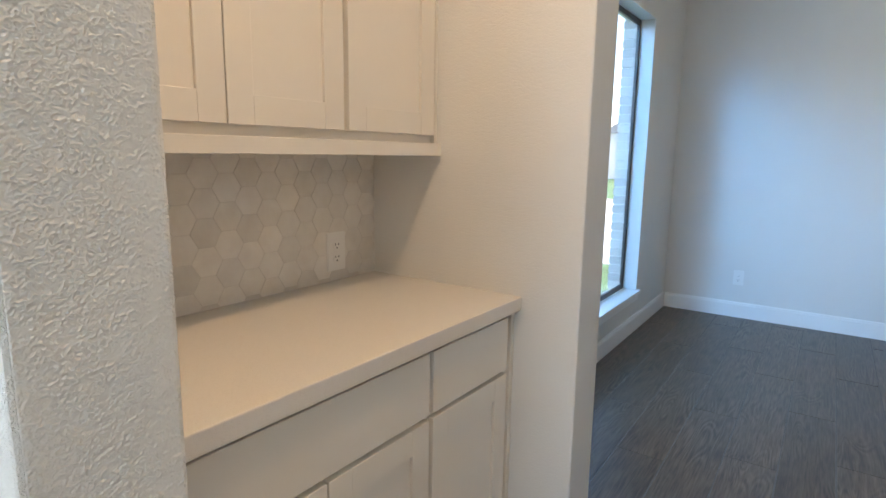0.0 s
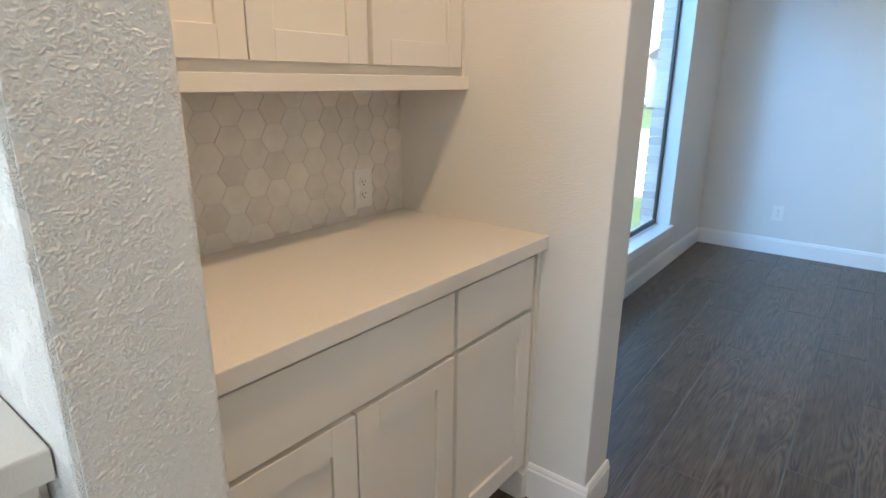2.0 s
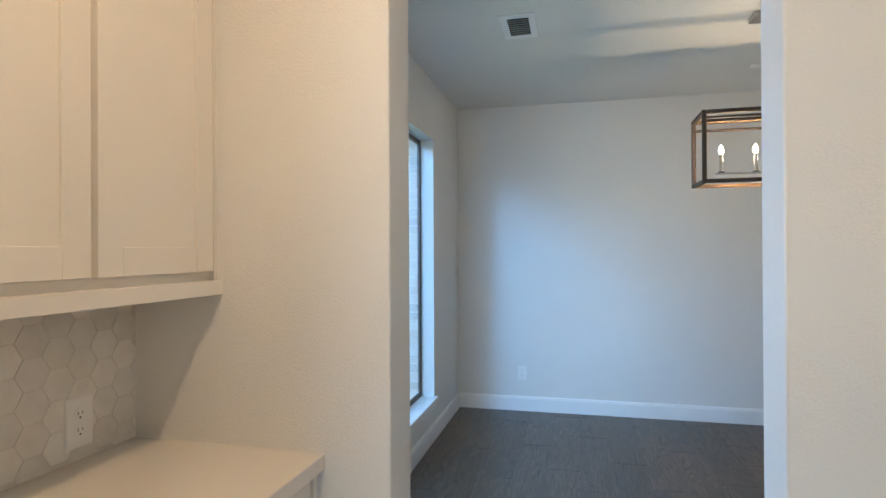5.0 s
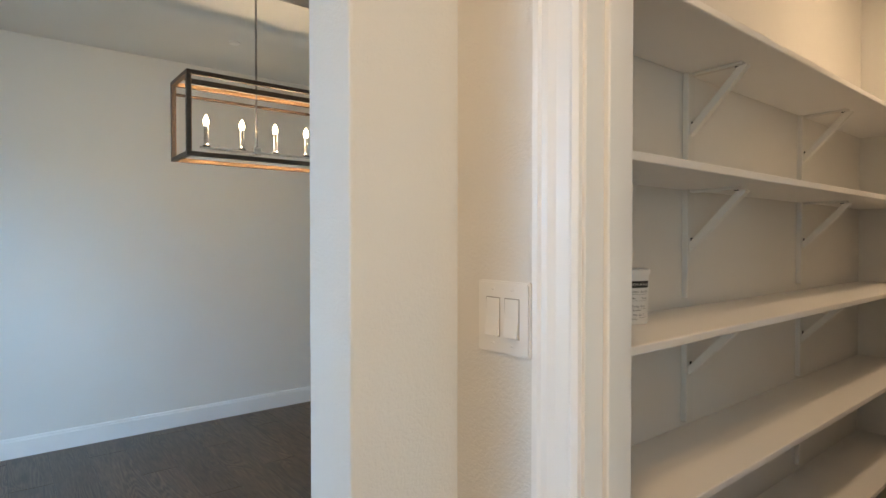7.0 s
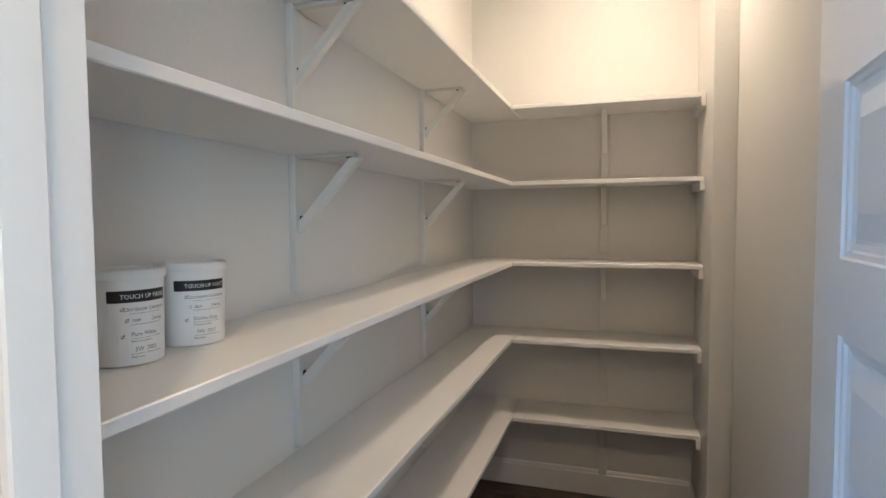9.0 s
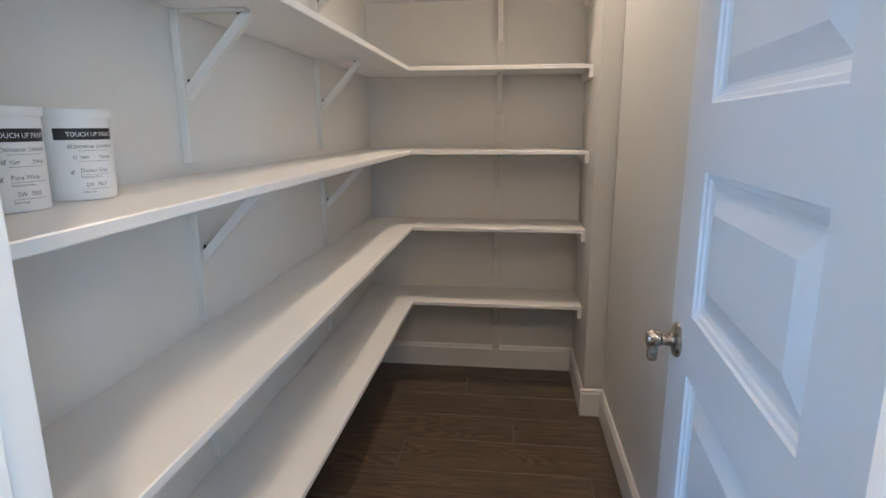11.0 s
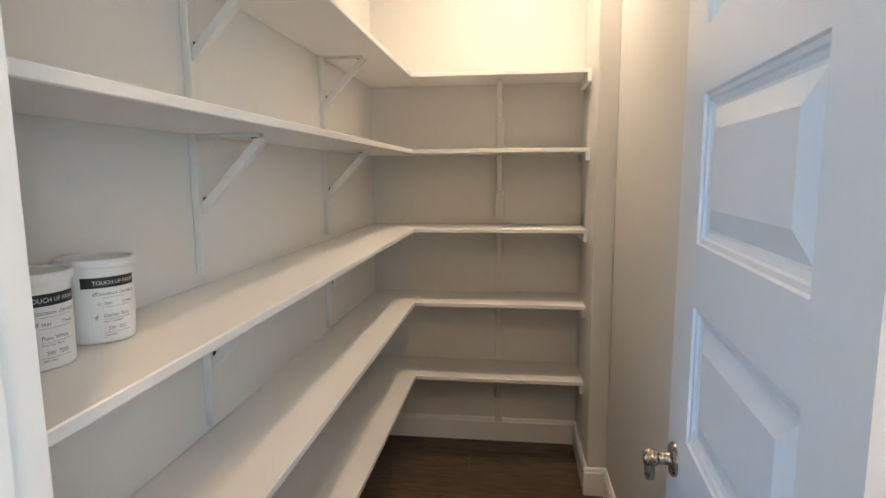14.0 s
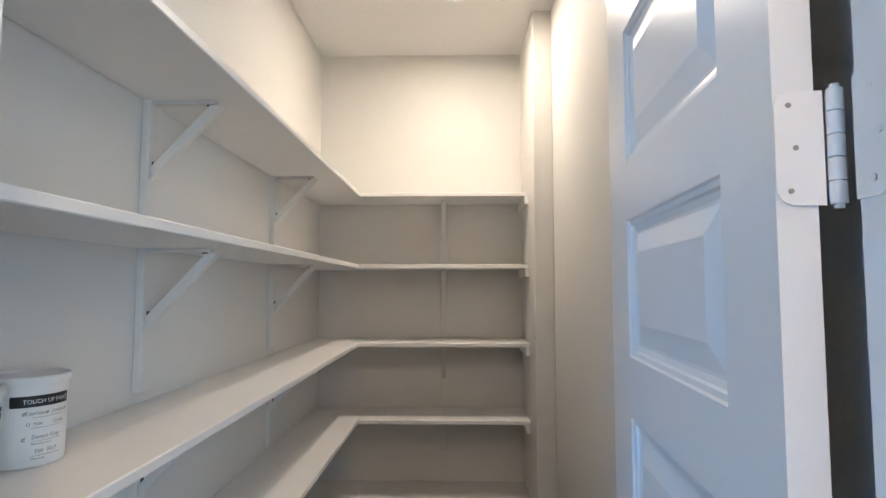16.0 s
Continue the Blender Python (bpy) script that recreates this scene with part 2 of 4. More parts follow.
# wood of the bulb side, with the bulbs' warm glow put into its brown
WOOD_BULB_LIT = brushed_wood("bulb_lit_wood", (0.22, 0.125, 0.06), (0.36, 0.215, 0.11))
PLANK = plank_material("wood_plank_tile")
MARBLE = marble_tile("honed_marble")
QUARTZ = quartz("white_quartz")
BULB = glow("bulb_glow", (1.0, 0.78, 0.50), 9.0)
LAMP = glow("lamp_lens_glow", (1.0, 0.86, 0.68), 4.0)


def brick_material():
    m, n, l, b = mat("tan_brick")
    info = n.new("ShaderNodeObjectInfo")
    r = ramp(n, [(0.0, (0.42, 0.40, 0.37)), (0.5, (0.54, 0.52, 0.48)), (1.0, (0.63, 0.61, 0.57))])
    l.new(info.outputs["Random"], r.inputs["Fac"])
    l.new(r.outputs["Color"], b.inputs["Base Color"])
    b.inputs["Roughness"].default_value = 0.85
    return m


def glass_material():
    m, n, l, b = mat("window_glass")
    b.inputs["Base Color"].default_value = (0.96, 0.98, 0.98, 1)
    b.inputs["Transmission Weight"].default_value, b.inputs["Roughness"].default_value, b.inputs["IOR"].default_value = 1.0, 0.0, 1.45
    return m


BRICK, GLASS = brick_material(), glass_material()
MORTAR = painted("mortar", (0.72, 0.71, 0.68), 0.9, 0.05, 500, 0.2)
GRASS = painted("lawn", (0.07, 0.13, 0.035), 0.9, 0.35, 60, 0.6, 3.0)
SIDING = painted("far_house_wall", (0.62, 0.60, 0.57), 0.8, 0.06)
ROOFING = painted("far_house_roof", (0.20, 0.19, 0.19), 0.9, 0.12)
CONCRETE = painted("concrete_street", (0.48, 0.47, 0.45), 0.9, 0.06)


# ---- mesh helpers ----
def add_box(bm, x0, x1, y0, y1, z0, z1, bevel=0.0, seg=2):
    b2 = bmesh.new() if bevel else bm
    v = [b2.verts.new((x, y, z)) for x in (x0, x1) for y in (y0, y1) for z in (z0, z1)]
    for q in ((0, 1, 3, 2), (4, 6, 7, 5), (0, 4, 5, 1), (2, 3, 7, 6), (0, 2, 6, 4), (1, 5, 7, 3)):
        b2.faces.new([v[i] for i in q])
    if bevel:
        bmesh.ops.bevel(b2, geom=list(b2.edges), offset=bevel, segments=seg, profile=0.5, affect="EDGES")
        me = bpy.data.meshes.new("tmp")
        b2.to_mesh(me)
        b2.free()
        bm.from_mesh(me)
        bpy.data.meshes.remove(me)


def add_cyl(bm, c, r, h, axis="Z", seg=24, r2=None, bevel=0.0):
    b2 = bmesh.new()
    bmesh.ops.create_cone(b2, cap_ends=True, segments=seg, radius1=r, radius2=r if r2 is None else r2, depth=h)
    if bevel:
        rims = [e for e in b2.edges if abs(e.verts[0].co.z - e.verts[1].co.z) < 1e-6]
        bmesh.ops.bevel(b2, geom=rims, offset=bevel, segments=2, profile=0.5, affect="EDGES")
    turn = {"Z": (0, 0, 0), "X": (0, 90, 0), "Y": (90, 0, 0)}[axis]
    b2.transform(pose(*c, *turn))
    me = bpy.data.meshes.new("tmp")
    b2.to_mesh(me)
    b2.free()
    bm.from_mesh(me)
    bpy.data.meshes.remove(me)


def add_lathe(bm, prof, seg=40, m=None):
    """Turn a profile of (radius, height) round z."""
    rings = []
    for r, z in prof:
        rings.append([bm.verts.new((r * math.cos(2 * math.pi * i / seg), r * math.sin(2 * math.pi * i / seg), z)) for i in range(seg)])
    fresh = [v for ring in rings for v in ring]
    for a, b in zip(rings, rings[1:]):
        for i in range(seg):
            bm.faces.new((a[i], a[(i + 1) % seg], b[(i + 1) % seg], b[i]))
    bm.faces.new(list(reversed(rings[0])))
    bm.faces.new(rings[-1])
    if m is not None:
        bmesh.ops.transform(bm, matrix=m, verts=fresh)


def add_prism(bm, pts, axis, lo, hi):
    """Extrude an outline of 2D points along an axis: X takes (y, z), Y takes (x, z), Z takes (x, y)."""
    def at(p, t):
        return {"X": (t, p[0], p[1]), "Y": (p[0], t, p[1]), "Z": (p[0], p[1], t)}[axis]
    a = [bm.verts.new(at(p, lo)) for p in pts]
    b = [bm.verts.new(at(p, hi)) for p in pts]
    n = len(pts)
    fs = [bm.faces.new(a), bm.faces.new(list(reversed(b)))]
    for i in range(n):
        fs.append(bm.faces.new((a[i], b[i], b[(i + 1) % n], a[(i + 1) % n])))
    bmesh.ops.recalc_face_normals(bm, faces=fs)


def mesh_ob(name, bm, material, smooth=False):
    me = bpy.data.meshes.new(name)
    bmesh.ops.recalc_face_normals(bm, faces=list(bm.faces))
    bm.to_mesh(me)
    bm.free()
    if smooth:
        me.shade_smooth()
        me.set_sharp_from_angle(angle=radians(35))
    me.materials.append(material)
    return new(name, me)


def part(name, bm, material, parent, label="", smooth=False):
    ob = mesh_ob(name, bm, material, smooth)
    ob.parent = parent
    if parent.parent is None and parent.type == "EMPTY":
        ob.matrix_parent_inverse = parent.matrix_basis.inverted()
    if label:
        ob["label"] = label
    return ob


def thing(name, base, label, category, group="", kind=""):
    ob = new(name)
    ob.empty_display_size = 0.05
    ob.matrix_basis = Matrix.Translation(base)
    return tagged(ob, label, category, group, kind)


def boxes(*items, bevel=0.0, seg=2):
    bm = bmesh.new()
    for it in items:
        add_box(bm, *it, bevel=bevel, seg=seg)
    return bm


def structure(name, bm, material, label="", smooth=False):
    return tagged(mesh_ob(name, bm, material, smooth), label, "", "", "structure")


# ---- the large structure ----
H = 2.743
BASE_H = 0.13
NX, YN, YS, YB = 0.614, 3.032, 3.050, 3.207      # end of the niche wall, its niche side, hall side of the pier, dining side of both
PW0, PW1 = 1.741, 1.864               # hall side and pantry side of the pantry's door wall
JL, JR = 2.752, 2.040                 # pantry door jambs
XF, YL, YR, YRET = 4.405, 3.105, 1.927, 2.014
WX, YF = 0.003, 6.760                 # dining room's window wall and far wall
OPEN_H = 2.44
NE = 0.572                            # end of the near stub wall
KX0, KY0, DX1 = -3.6, -4.0, 5.2

structure("floor", boxes((KX0 - 0.1, DX1 + 0.1, KY0 - 0.1, 1.85, -0.10, -0.0016), (-0.36, DX1 + 0.1, 1.85, YB, -0.10, -0.0016), (WX - 0.11, DX1 + 0.1, YB, YF + 0.1, -0.10, -0.0016)), FLOOR_GROUT, "dark joint bed under the wood planks")
structure("ceiling", boxes((KX0 - 0.1, DX1 + 0.1, KY0 - 0.1, 1.85, H, H + 0.1), (-0.36, DX1 + 0.1, 1.85, YB, H, H + 0.1), (WX - 0.13, DX1 + 0.1, YB, YF + 0.1, H, H + 0.1)), CEILING, "greige painted ceiling")

structure("wall_niche_end", boxes((-0.174, NX, YN, YB, 0, H), bevel=0.006), WALL, "textured greige wall end beside the niche")
structure("wall_opening_header", boxes((NX, 1.508, YS, YB, OPEN_H, H)), WALL, "greige wall over the dining opening")
structure("wall_opening_pier", boxes((1.508, PW0 + 0.03, YS, YB, 0, H), bevel=0.006), WALL, "textured greige wall beside the dining opening")
structure("wall_pantry_long", boxes((PW0, XF + 0.12, YL, YB, 0, H)), WALL_SMOOTH, "greige pantry wall behind the shelves")
structure("wall_pantry_hall_short", boxes((PW0, PW1, JL + 0.018, YL, 0, H)), WALL, "greige wall with a light switch")
structure("wall_pantry_hall_long", boxes((PW0, PW1, KY0, JR - 0.018, 0, H)), WALL, "greige hall wall")
structure("wall_pantry_hall_header", boxes((PW0, PW1, JR - 0.018, JL + 0.018, OPEN_H + 0.02, H)), WALL, "greige wall over the pantry door")
structure("wall_pantry_side", boxes((PW1, XF + 0.12, YR - 0.12, YR, 0, H)), WALL, "greige pantry side wall")
structure("wall_pantry_return", boxes((3.918, XF, YR, YRET, 0, H), bevel=0.004), WALL, "greige wall return at the shelf ends")
structure("wall_pantry_end", boxes((XF, XF + 0.12, YR, YL, 0, H)), WALL_SMOOTH, "greige pantry end wall")
structure("wall_niche_back", boxes((-0.365, -0.174, 1.748, YB, 0, H)), WALL, "greige wall behind the cabinets")
structure("wall_near_end", boxes((-0.174, NE, 1.748, 1.910, 0, H), bevel=0.006), WALL_ROUGH, "knock-down textured white-grey wall end")


def plaster_face(x, y0, y1, z0, z1, step=0.0009):
    """Trowelled knock-down coat on a wall end: low worm-like ridges with flat patches between them."""
    ny, nz = int((y1 - y0) / step), int((z1 - z0) / step)
    verts, faces = [], []
    for j in range(nz + 1):
        z = z0 + (z1 - z0) * j / nz
        for i in range(ny + 1):
            y = y0 + (y1 - y0) * i / ny
            a = mnoise.noise((x, y * 250, z * 320))
            b = mnoise.noise((7.3, y * 420, z * 480))
            big = mnoise.noise((3.1, y * 48, z * 62))
            ridge = max(0.0, 1 - abs(a + 0.3 * b) / 0.36)
            flat = min(1.0, max(0.35, (big + 0.50) / 0.25))
            edge = i in (0, ny) or j in (0, nz)
            verts.append((x - 0.002 if edge else x + 0.0006 + 0.0017 * ridge * flat + 0.0004 * b, y, z))
    w = ny + 1
    for j in range(nz):
        for i in range(ny):
            k = j * w + i
            faces.append((k, k + 1, k + w + 1, k + w))
    me = bpy.data.meshes.new("wall_near_plaster")
    me.from_pydata(verts, [], faces)
    me.materials.append(WALL_SMOOTH)
    for p in me.polygons:
        p.use_smooth = True
    tagged(new("wall_near_plaster", me), "knock-down textured white-grey plaster coat", "", "", "structure")


plaster_face(NE, 1.7545, 1.9035, 0.55, 2.05)

WY0, WY1, WZ0, WZ1 = 3.46, 5.855, 0.320, 2.290
structure("wall_window", boxes((WX - 0.13, WX, YB, WY0, 0, H), (WX - 0.13, WX, WY1, YF, 0, H), (WX - 0.13, WX, WY0, WY1, 0, WZ0 - 0.03), (WX - 0.13, WX, WY0, WY1, WZ1, H)), WALL_SMOOTH, "greige wall round a tall window")
structure("wall_dining_far", boxes((WX - 0.13, DX1, YF, YF + 0.12, 0, H)), WALL_SMOOTH, "plain greige dining room wall")
structure("wall_dining_side", boxes((DX1, DX1 + 0.12, YB, YF + 0.12, 0, H)), WALL_SMOOTH, "greige dining room side wall")
structure("wall_dining_back", boxes((XF + 0.12, DX1 + 0.12, YB - 0.12, YB, 0, H)), WALL_SMOOTH, "greige dining room back wall")
structure("wall_kitchen_west", boxes((KX0 - 0.12, KX0, KY0, -2.8, 0, H), (KX0 - 0.12, KX0, 0.4, 1.742, 0, H), (KX0 - 0.12, KX0, -2.8, 0.4, 0, 0.45), (KX0 - 0.12, KX0, -2.8, 0.4, 2.55, H)), WALL_SMOOTH, "greige kitchen wall")
structure("wall_kitchen_north", boxes((KX0, -0.365, 1.742, 1.84, 0, H)), WALL_SMOOTH, "greige kitchen wall")
structure("wall_kitchen_south", boxes((KX0, 0.0, KY0 - 0.12, KY0, 0, H), (0.0, PW1, KY0 - 0.12, KY0, 0, 0.4), (0.0, PW1, KY0 - 0.12, KY0, 2.6, H)), WALL_SMOOTH, "greige kitchen wall with a wide window opening")


def baseboard(pts, name="baseboard"):
    """White baseboard with a stepped top along a line of plan points; the room lies on the left of the line."""
    for (xa, ya), (xb, yb) in zip(pts, pts[1:]):
        bm = bmesh.new()
        d = math.hypot(xb - xa, yb - ya)
        add_prism(bm, [(0, 0), (0.014, 0), (0.014, BASE_H - 0.022), (0.0105, BASE_H - 0.016), (0.0105, BASE_H - 0.008), (0.006, BASE_H), (0, BASE_H)], "X", 0, d)
        bm.transform(pose(xa, ya, 0, 0, 0, math.degrees(math.atan2(yb - ya, xb - xa))))
        structure(name, bm, TRIM, "white painted baseboard with a stepped top")


g = 0.014
baseboard([(WX, YF), (WX, YB)])
baseboard([(DX1, YF), (WX + g, YF)])
baseboard([(0.40, YN), (NX + g, YN)][::-1])
baseboard([(NX, YB), (NX, YN)])
baseboard([(1.508, YS), (1.508, YB)])
baseboard([(1.508 - g, YS), (PW0, YS)][::-1])
baseboard([(PW0, YS - g), (PW0, JL + 0.090)][::-1])
baseboard([(PW0, JR - 0.09), (PW0, KY0)][::-1])
baseboard([(NE, 1.910), (NE, 1.748)])
baseboard([(0.43, 1.748), (NE + g, 1.748)][::-1])
baseboard([(PW1, YR), (3.918 - g, YR)])
baseboard([(3.918, YR), (3.918, YRET + g)])
baseboard([(3.918, YRET), (XF, YRET)])
baseboard([(XF, YRET), (XF, YL)])
baseboard([(XF, YL), (PW1, YL)])


# pantry door frame: jambs, stops and profiled casings
def casing_profile(bm, y_in, side, z1):
    """Casing on the hall side: runs from the jamb outward in the direction side."""
    out = [(0.0, 0.0), (0.0, 0.009), (0.010, 0.013), (0.016, 0.011), (0.040, 0.013), (0.054, 0.017), (0.066, 0.017), (0.072, 0.020), (0.083, 0.020), (0.083, 0.0)]
    add_prism(bm, [(PW0 - d, y_in + side * s) for s, d in out], "Z", 0, z1)


df = thing("door_frame", (PW0, JL, 0), "white painted door frame with profiled casing", "door frame", "", "structure")
for nm, yj, s in (("jamb", JL, 1), ("jamb", JR, -1)):
    bm = boxes((PW0, PW1 + 0.002, min(yj, yj + s * 0.017), max(yj, yj + s * 0.017), 0, OPEN_H + 0.02), bevel=0.0015, seg=1)
    part(nm, bm, TRIM, df)
    bm = boxes((1.785, 1.822, min(yj, yj - s * 0.011), max(yj, yj - s * 0.011), 0, OPEN_H), bevel=0.002, seg=1)
    part("door_stop", bm, TRIM, df)
    bm = bmesh.new()
    casing_profile(bm, yj + s * 0.006, s, OPEN_H + 0.10)
    part("casing", bm, TRIM, df)
part("head_jamb", boxes((PW0, PW1 + 0.002, JR, JL, OPEN_H, OPEN_H + 0.019)), TRIM, df)
part("head_casing", boxes((PW0 - 0.018, PW0, JR - 0.006, JL + 0.006, OPEN_H + 0.006, OPEN_H + 0.09), bevel=0.003), TRIM, df)
bm = bmesh.new()
add_box(bm, 1.838, 1.8645, JL - 0.0025, JL - 0.0002, 0.905, 0.971, bevel=0.001, seg=1)
strike = part("strike_plate", bm, NICKEL, df, "satin nickel strike plate")
part("latch_hole", boxes((1.842, 1.861, JL - 0.0032, JL - 0.0026, 0.919, 0.957)), DARK, strike)
bm = bmesh.new()
for z in (0.914, 0.962):
    add_cyl(bm, (1.850, JL - 0.003, z), 0.0032, 0.0014, "Y", 12)
part("screw", bm, NICKEL, strike)


# ---- the pantry door ----
def door_leaf():
    """Six-panel moulded leaf, 0.711 wide: hinge edge at local x = 0, front face at local y = 0, body toward -y."""
    W, T, HT, Z0 = 0.690, 0.035, 2.415, 0.010
    d = thing("door_1", (0, 0, 0), "white six-panel moulded door standing open into the pantry", "door", "", "structure")
    xs = (0.118, 0.548)
    zs = [(0.267 + 0.3590 * i, 0.267 + 0.3590 * i + 0.2500) for i in range(6)]
    bm = bmesh.new()
    add_box(bm, 0, xs[0], -T, 0, Z0, Z0 + HT)
    add_box(bm, xs[1], W, -T, 0, Z0, Z0 + HT)
    edges = [Z0] + [z for p in zs for z in p] + [Z0 + HT]
    for a, b in zip(edges[::2], edges[1::2]):
        add_box(bm, xs[0], xs[1], -T, 0, a, b)
    bmesh.ops.remove_doubles(bm, verts=list(bm.verts), dist=1e-5)
    part("leaf", bm, DOOR_PAINT, d)
    for a, b in zs:
        for face, sg in ((0.0, 1), (-T, -1)):
            bm = bmesh.new()
            # sticking slopes in, flat groove, slope out to a raised field
            steps = [(0.0, 0.0), (0.003, -0.004), (0.010, -0.0055), (0.013, -0.0095), (0.022, -0.0125), (0.027, -0.0125), (0.062, -0.003), (0.064, -0.003)]
            rings = []
            for inset, dep in steps:
                y = face + sg * dep
                rings.append([bm.verts.new(p) for p in ((xs[0] + inset, y, a + inset), (xs[1] - inset, y, a + inset), (xs[1] - inset, y, b - inset), (xs[0] + inset, y, b - inset))])
            for r0, r1 in zip(rings, rings[1:]):
                for i in range(4):
                    bm.faces.new((r0[i], r0[(i + 1) % 4], r1[(i + 1) % 4], r1[i]))
            bm.faces.new(rings[-1])
            part("panel", bm, DOOR_PAINT, d)
    # lever set on both faces
    for face, sg in ((0.0, 1), (-T, -1)):
        bm = bmesh.new()
        prof = [(0.033, 0.0), (0.033, 0.004), (0.030, 0.008), (0.014, 0.010), (0.0125, 0.013), (0.0125, 0.030), (0.016, 0.034), (0.0165, 0.052), (0.014, 0.057), (0.004, 0.058)]
        if sg < 0:
            prof = [(r, z * 0.62) for r, z in prof]
        add_lathe(bm, prof, 32)
        bm.transform(Matrix.Translation((W - 0.062, face, 0.912)) @ pose(0, 0, 0, -90 * sg, 0, 0))
        k = part("door_handle", bm, NICKEL, d, "satin nickel lever on a round rose", smooth=True)
        if sg > 0:
            bm = bmesh.new()
            add_box(bm, W - 0.074, W - 0.050, 0.036, 0.054, 0.868, 0.912, bevel=0.006, seg=3)
            part("lever", bm, NICKEL, k, smooth=True)
    part("latch_plate", boxes((W, W + 0.0015, -0.029, -0.006, 0.884, 0.940)), NICKEL, d)
    return d


door = door_leaf()
DOOR_POSE = pose(1.902, 2.086, 0, 0, 0, -3.9)


def hinges(d):
    """White-painted butt hinges: a leaf on the door's edge, a knuckle and a leaf on the jamb (all at the hinge edge)."""
    for z in (2.28, 1.592, 0.922, 0.245):
        bm = bmesh.new()
        out = []
        r, w, h = 0.016, 0.031, 0.0505
        for cy, cz, a0 in ((-w + r, h - r, 90), (-w + r, -h + r, 180)):
            for k in range(6):
                a = radians(a0 + 18 * k)
                out.append((cy + r * math.cos(a) + 0.031, cz + r * math.sin(a)))
        pts = [(-p[0] - 0.0, z + p[1]) for p in out] + [(-0.041, z - h), (-0.041, z + h)]
        add_prism(bm, [(y + 0.0, zz) for y, zz in pts], "X", -0.0022, 0.0)
        lf = part("hinge", bm, TRIM, d, "white painted butt hinge with rounded corners")
        bm = bmesh.new()
        for y, zz in ((-0.012, z + 0.038), (-0.017, z), (-0.012, z - 0.038)):
            add_cyl(bm, (-0.0026, y, zz), 0.0023, 0.0012, "X", 12)
        part("screw", bm, SHADE_SCREW_GREY, lf)
        bm = bmesh.new()
        for k in range(5):
            add_cyl(bm, (-0.007, -0.048, z - 0.0404 + 0.0202 * k), 0.0068, 0.0192, "Z", 16, bevel=0.001)
        add_cyl(bm, (-0.007, -0.048, z), 0.004, 0.108, "Z", 12)
        part("knuckle", bm, TRIM, lf, smooth=True)


hinges(door)
door.matrix_basis = DOOR_POSE
for c in door.children:
    c.matrix_parent_inverse = Matrix()
for z in (2.28, 1.592, 0.922, 0.245):
    bm = bmesh.new()
    add_prism(bm, [(1.8655, z - 0.0505), (1.8655, z + 0.0505), (1.840, z + 0.0505), (1.828, z + 0.044), (1.824, z + 0.034), (1.824, z - 0.034), (1.828, z - 0.044), (1.840, z - 0.0505)], "Y", JR, JR + 0.0022)
    jl = part("hinge_leaf", bm, TRIM, df, "white painted hinge leaf")
    bm = bmesh.new()
    for x, zz in ((1.846, z + 0.036), (1.838, z), (1.846, z - 0.036)):
        add_cyl(bm, (x, JR + 0.0026, zz), 0.0034, 0.0012, "Y", 12)
    part("screw", bm, PLASTIC, jl)


# ---- pantry shelves, brackets and cleats ----
SHELF_TOPS = (1.932, 1.580, 1.2025, 0.8375, 0.4600)
SF, SXF, ST = 2.838, 4.113, 0.019     # front edges of the long and the end shelves, board thickness


def pantry_shelf(z):
    s = thing("pantry_shelf", (PW1, YL, z - ST), "white painted L-shaped pantry shelf on wall brackets", "shelf", "pantry shelves")
    part("board", boxes((PW1 + 0.002, XF - 0.001, SF, YL - 0.001, z - ST, z), bevel=0.002, seg=1), SHELF, s)
    part("board", boxes((SXF, XF - 0.001, YRET + 0.001, SF - 0.0005, z - ST, z), bevel=0.002, seg=1), SHELF, s)
    part("cleat", boxes((SXF - 0.006, XF - 0.002, YRET + 0.001, YRET + 0.020, z - ST - 0.040, z - ST - 0.0005), bevel=0.0015, seg=1), SHELF, s)
    part("cleat", boxes((PW1 + 0.003, PW1 + 0.022, SF + 0.01, YL - 0.001, z - ST - 0.040, z - ST - 0.0005), bevel=0.0015, seg=1), SHELF, s)
    return s


for z in SHELF_TOPS:
    pantry_shelf(z)


def shelf_bracket():
    """Wooden bracket: wall leg, arm under the board and a slanted brace; wall at local y = 0, reaching toward -y, top at z = 0."""
    b = thing("shelf_bracket", (0, 0, 0), "white painted wooden shelf bracket screwed to the wall", "bracket", "pantry shelf brackets")
    w = 0.020
    part("wall_leg", boxes((-w, w, -0.019, -0.0005, -0.330, -0.0005), bevel=0.0015, seg=1), BRACKET, b)
    part("arm", boxes((-w * 0.55, w * 0.55, -0.170, -0.019, -0.009, -0.0005), bevel=0.0015, seg=1), BRACKET, b)
    bm = bmesh.new()
    add_prism(bm, [(-0.0195, -0.160), (-0.0195, -0.190), (-0.185, -0.0125), (-0.158, -0.0125)], "X", -w * 0.55, w * 0.55)
    part("brace", bm, BRACKET, b)
    part("screw_slot", boxes((-0.004, 0.004, -0.0225, -0.0195, -0.158, -0.146)), DARK, b)
    part("screw_slot", boxes((-0.004, 0.004, -0.157, -0.146, -0.0120, -0.0095)), DARK, b)
    return b


br = shelf_bracket()
first = True
for z in SHELF_TOPS:
    for x, y, turn in ((2.703, YL, 0), (3.612, YL, 0), (XF, 2.430, -90)):
        m = pose(x, y, z - ST, 0, 0, turn)
        if first:
            br.matrix_basis = m
            for c in br.children:
                c.matrix_parent_inverse = Matrix()
            first = False
        else:
            copy_thing(br, m)


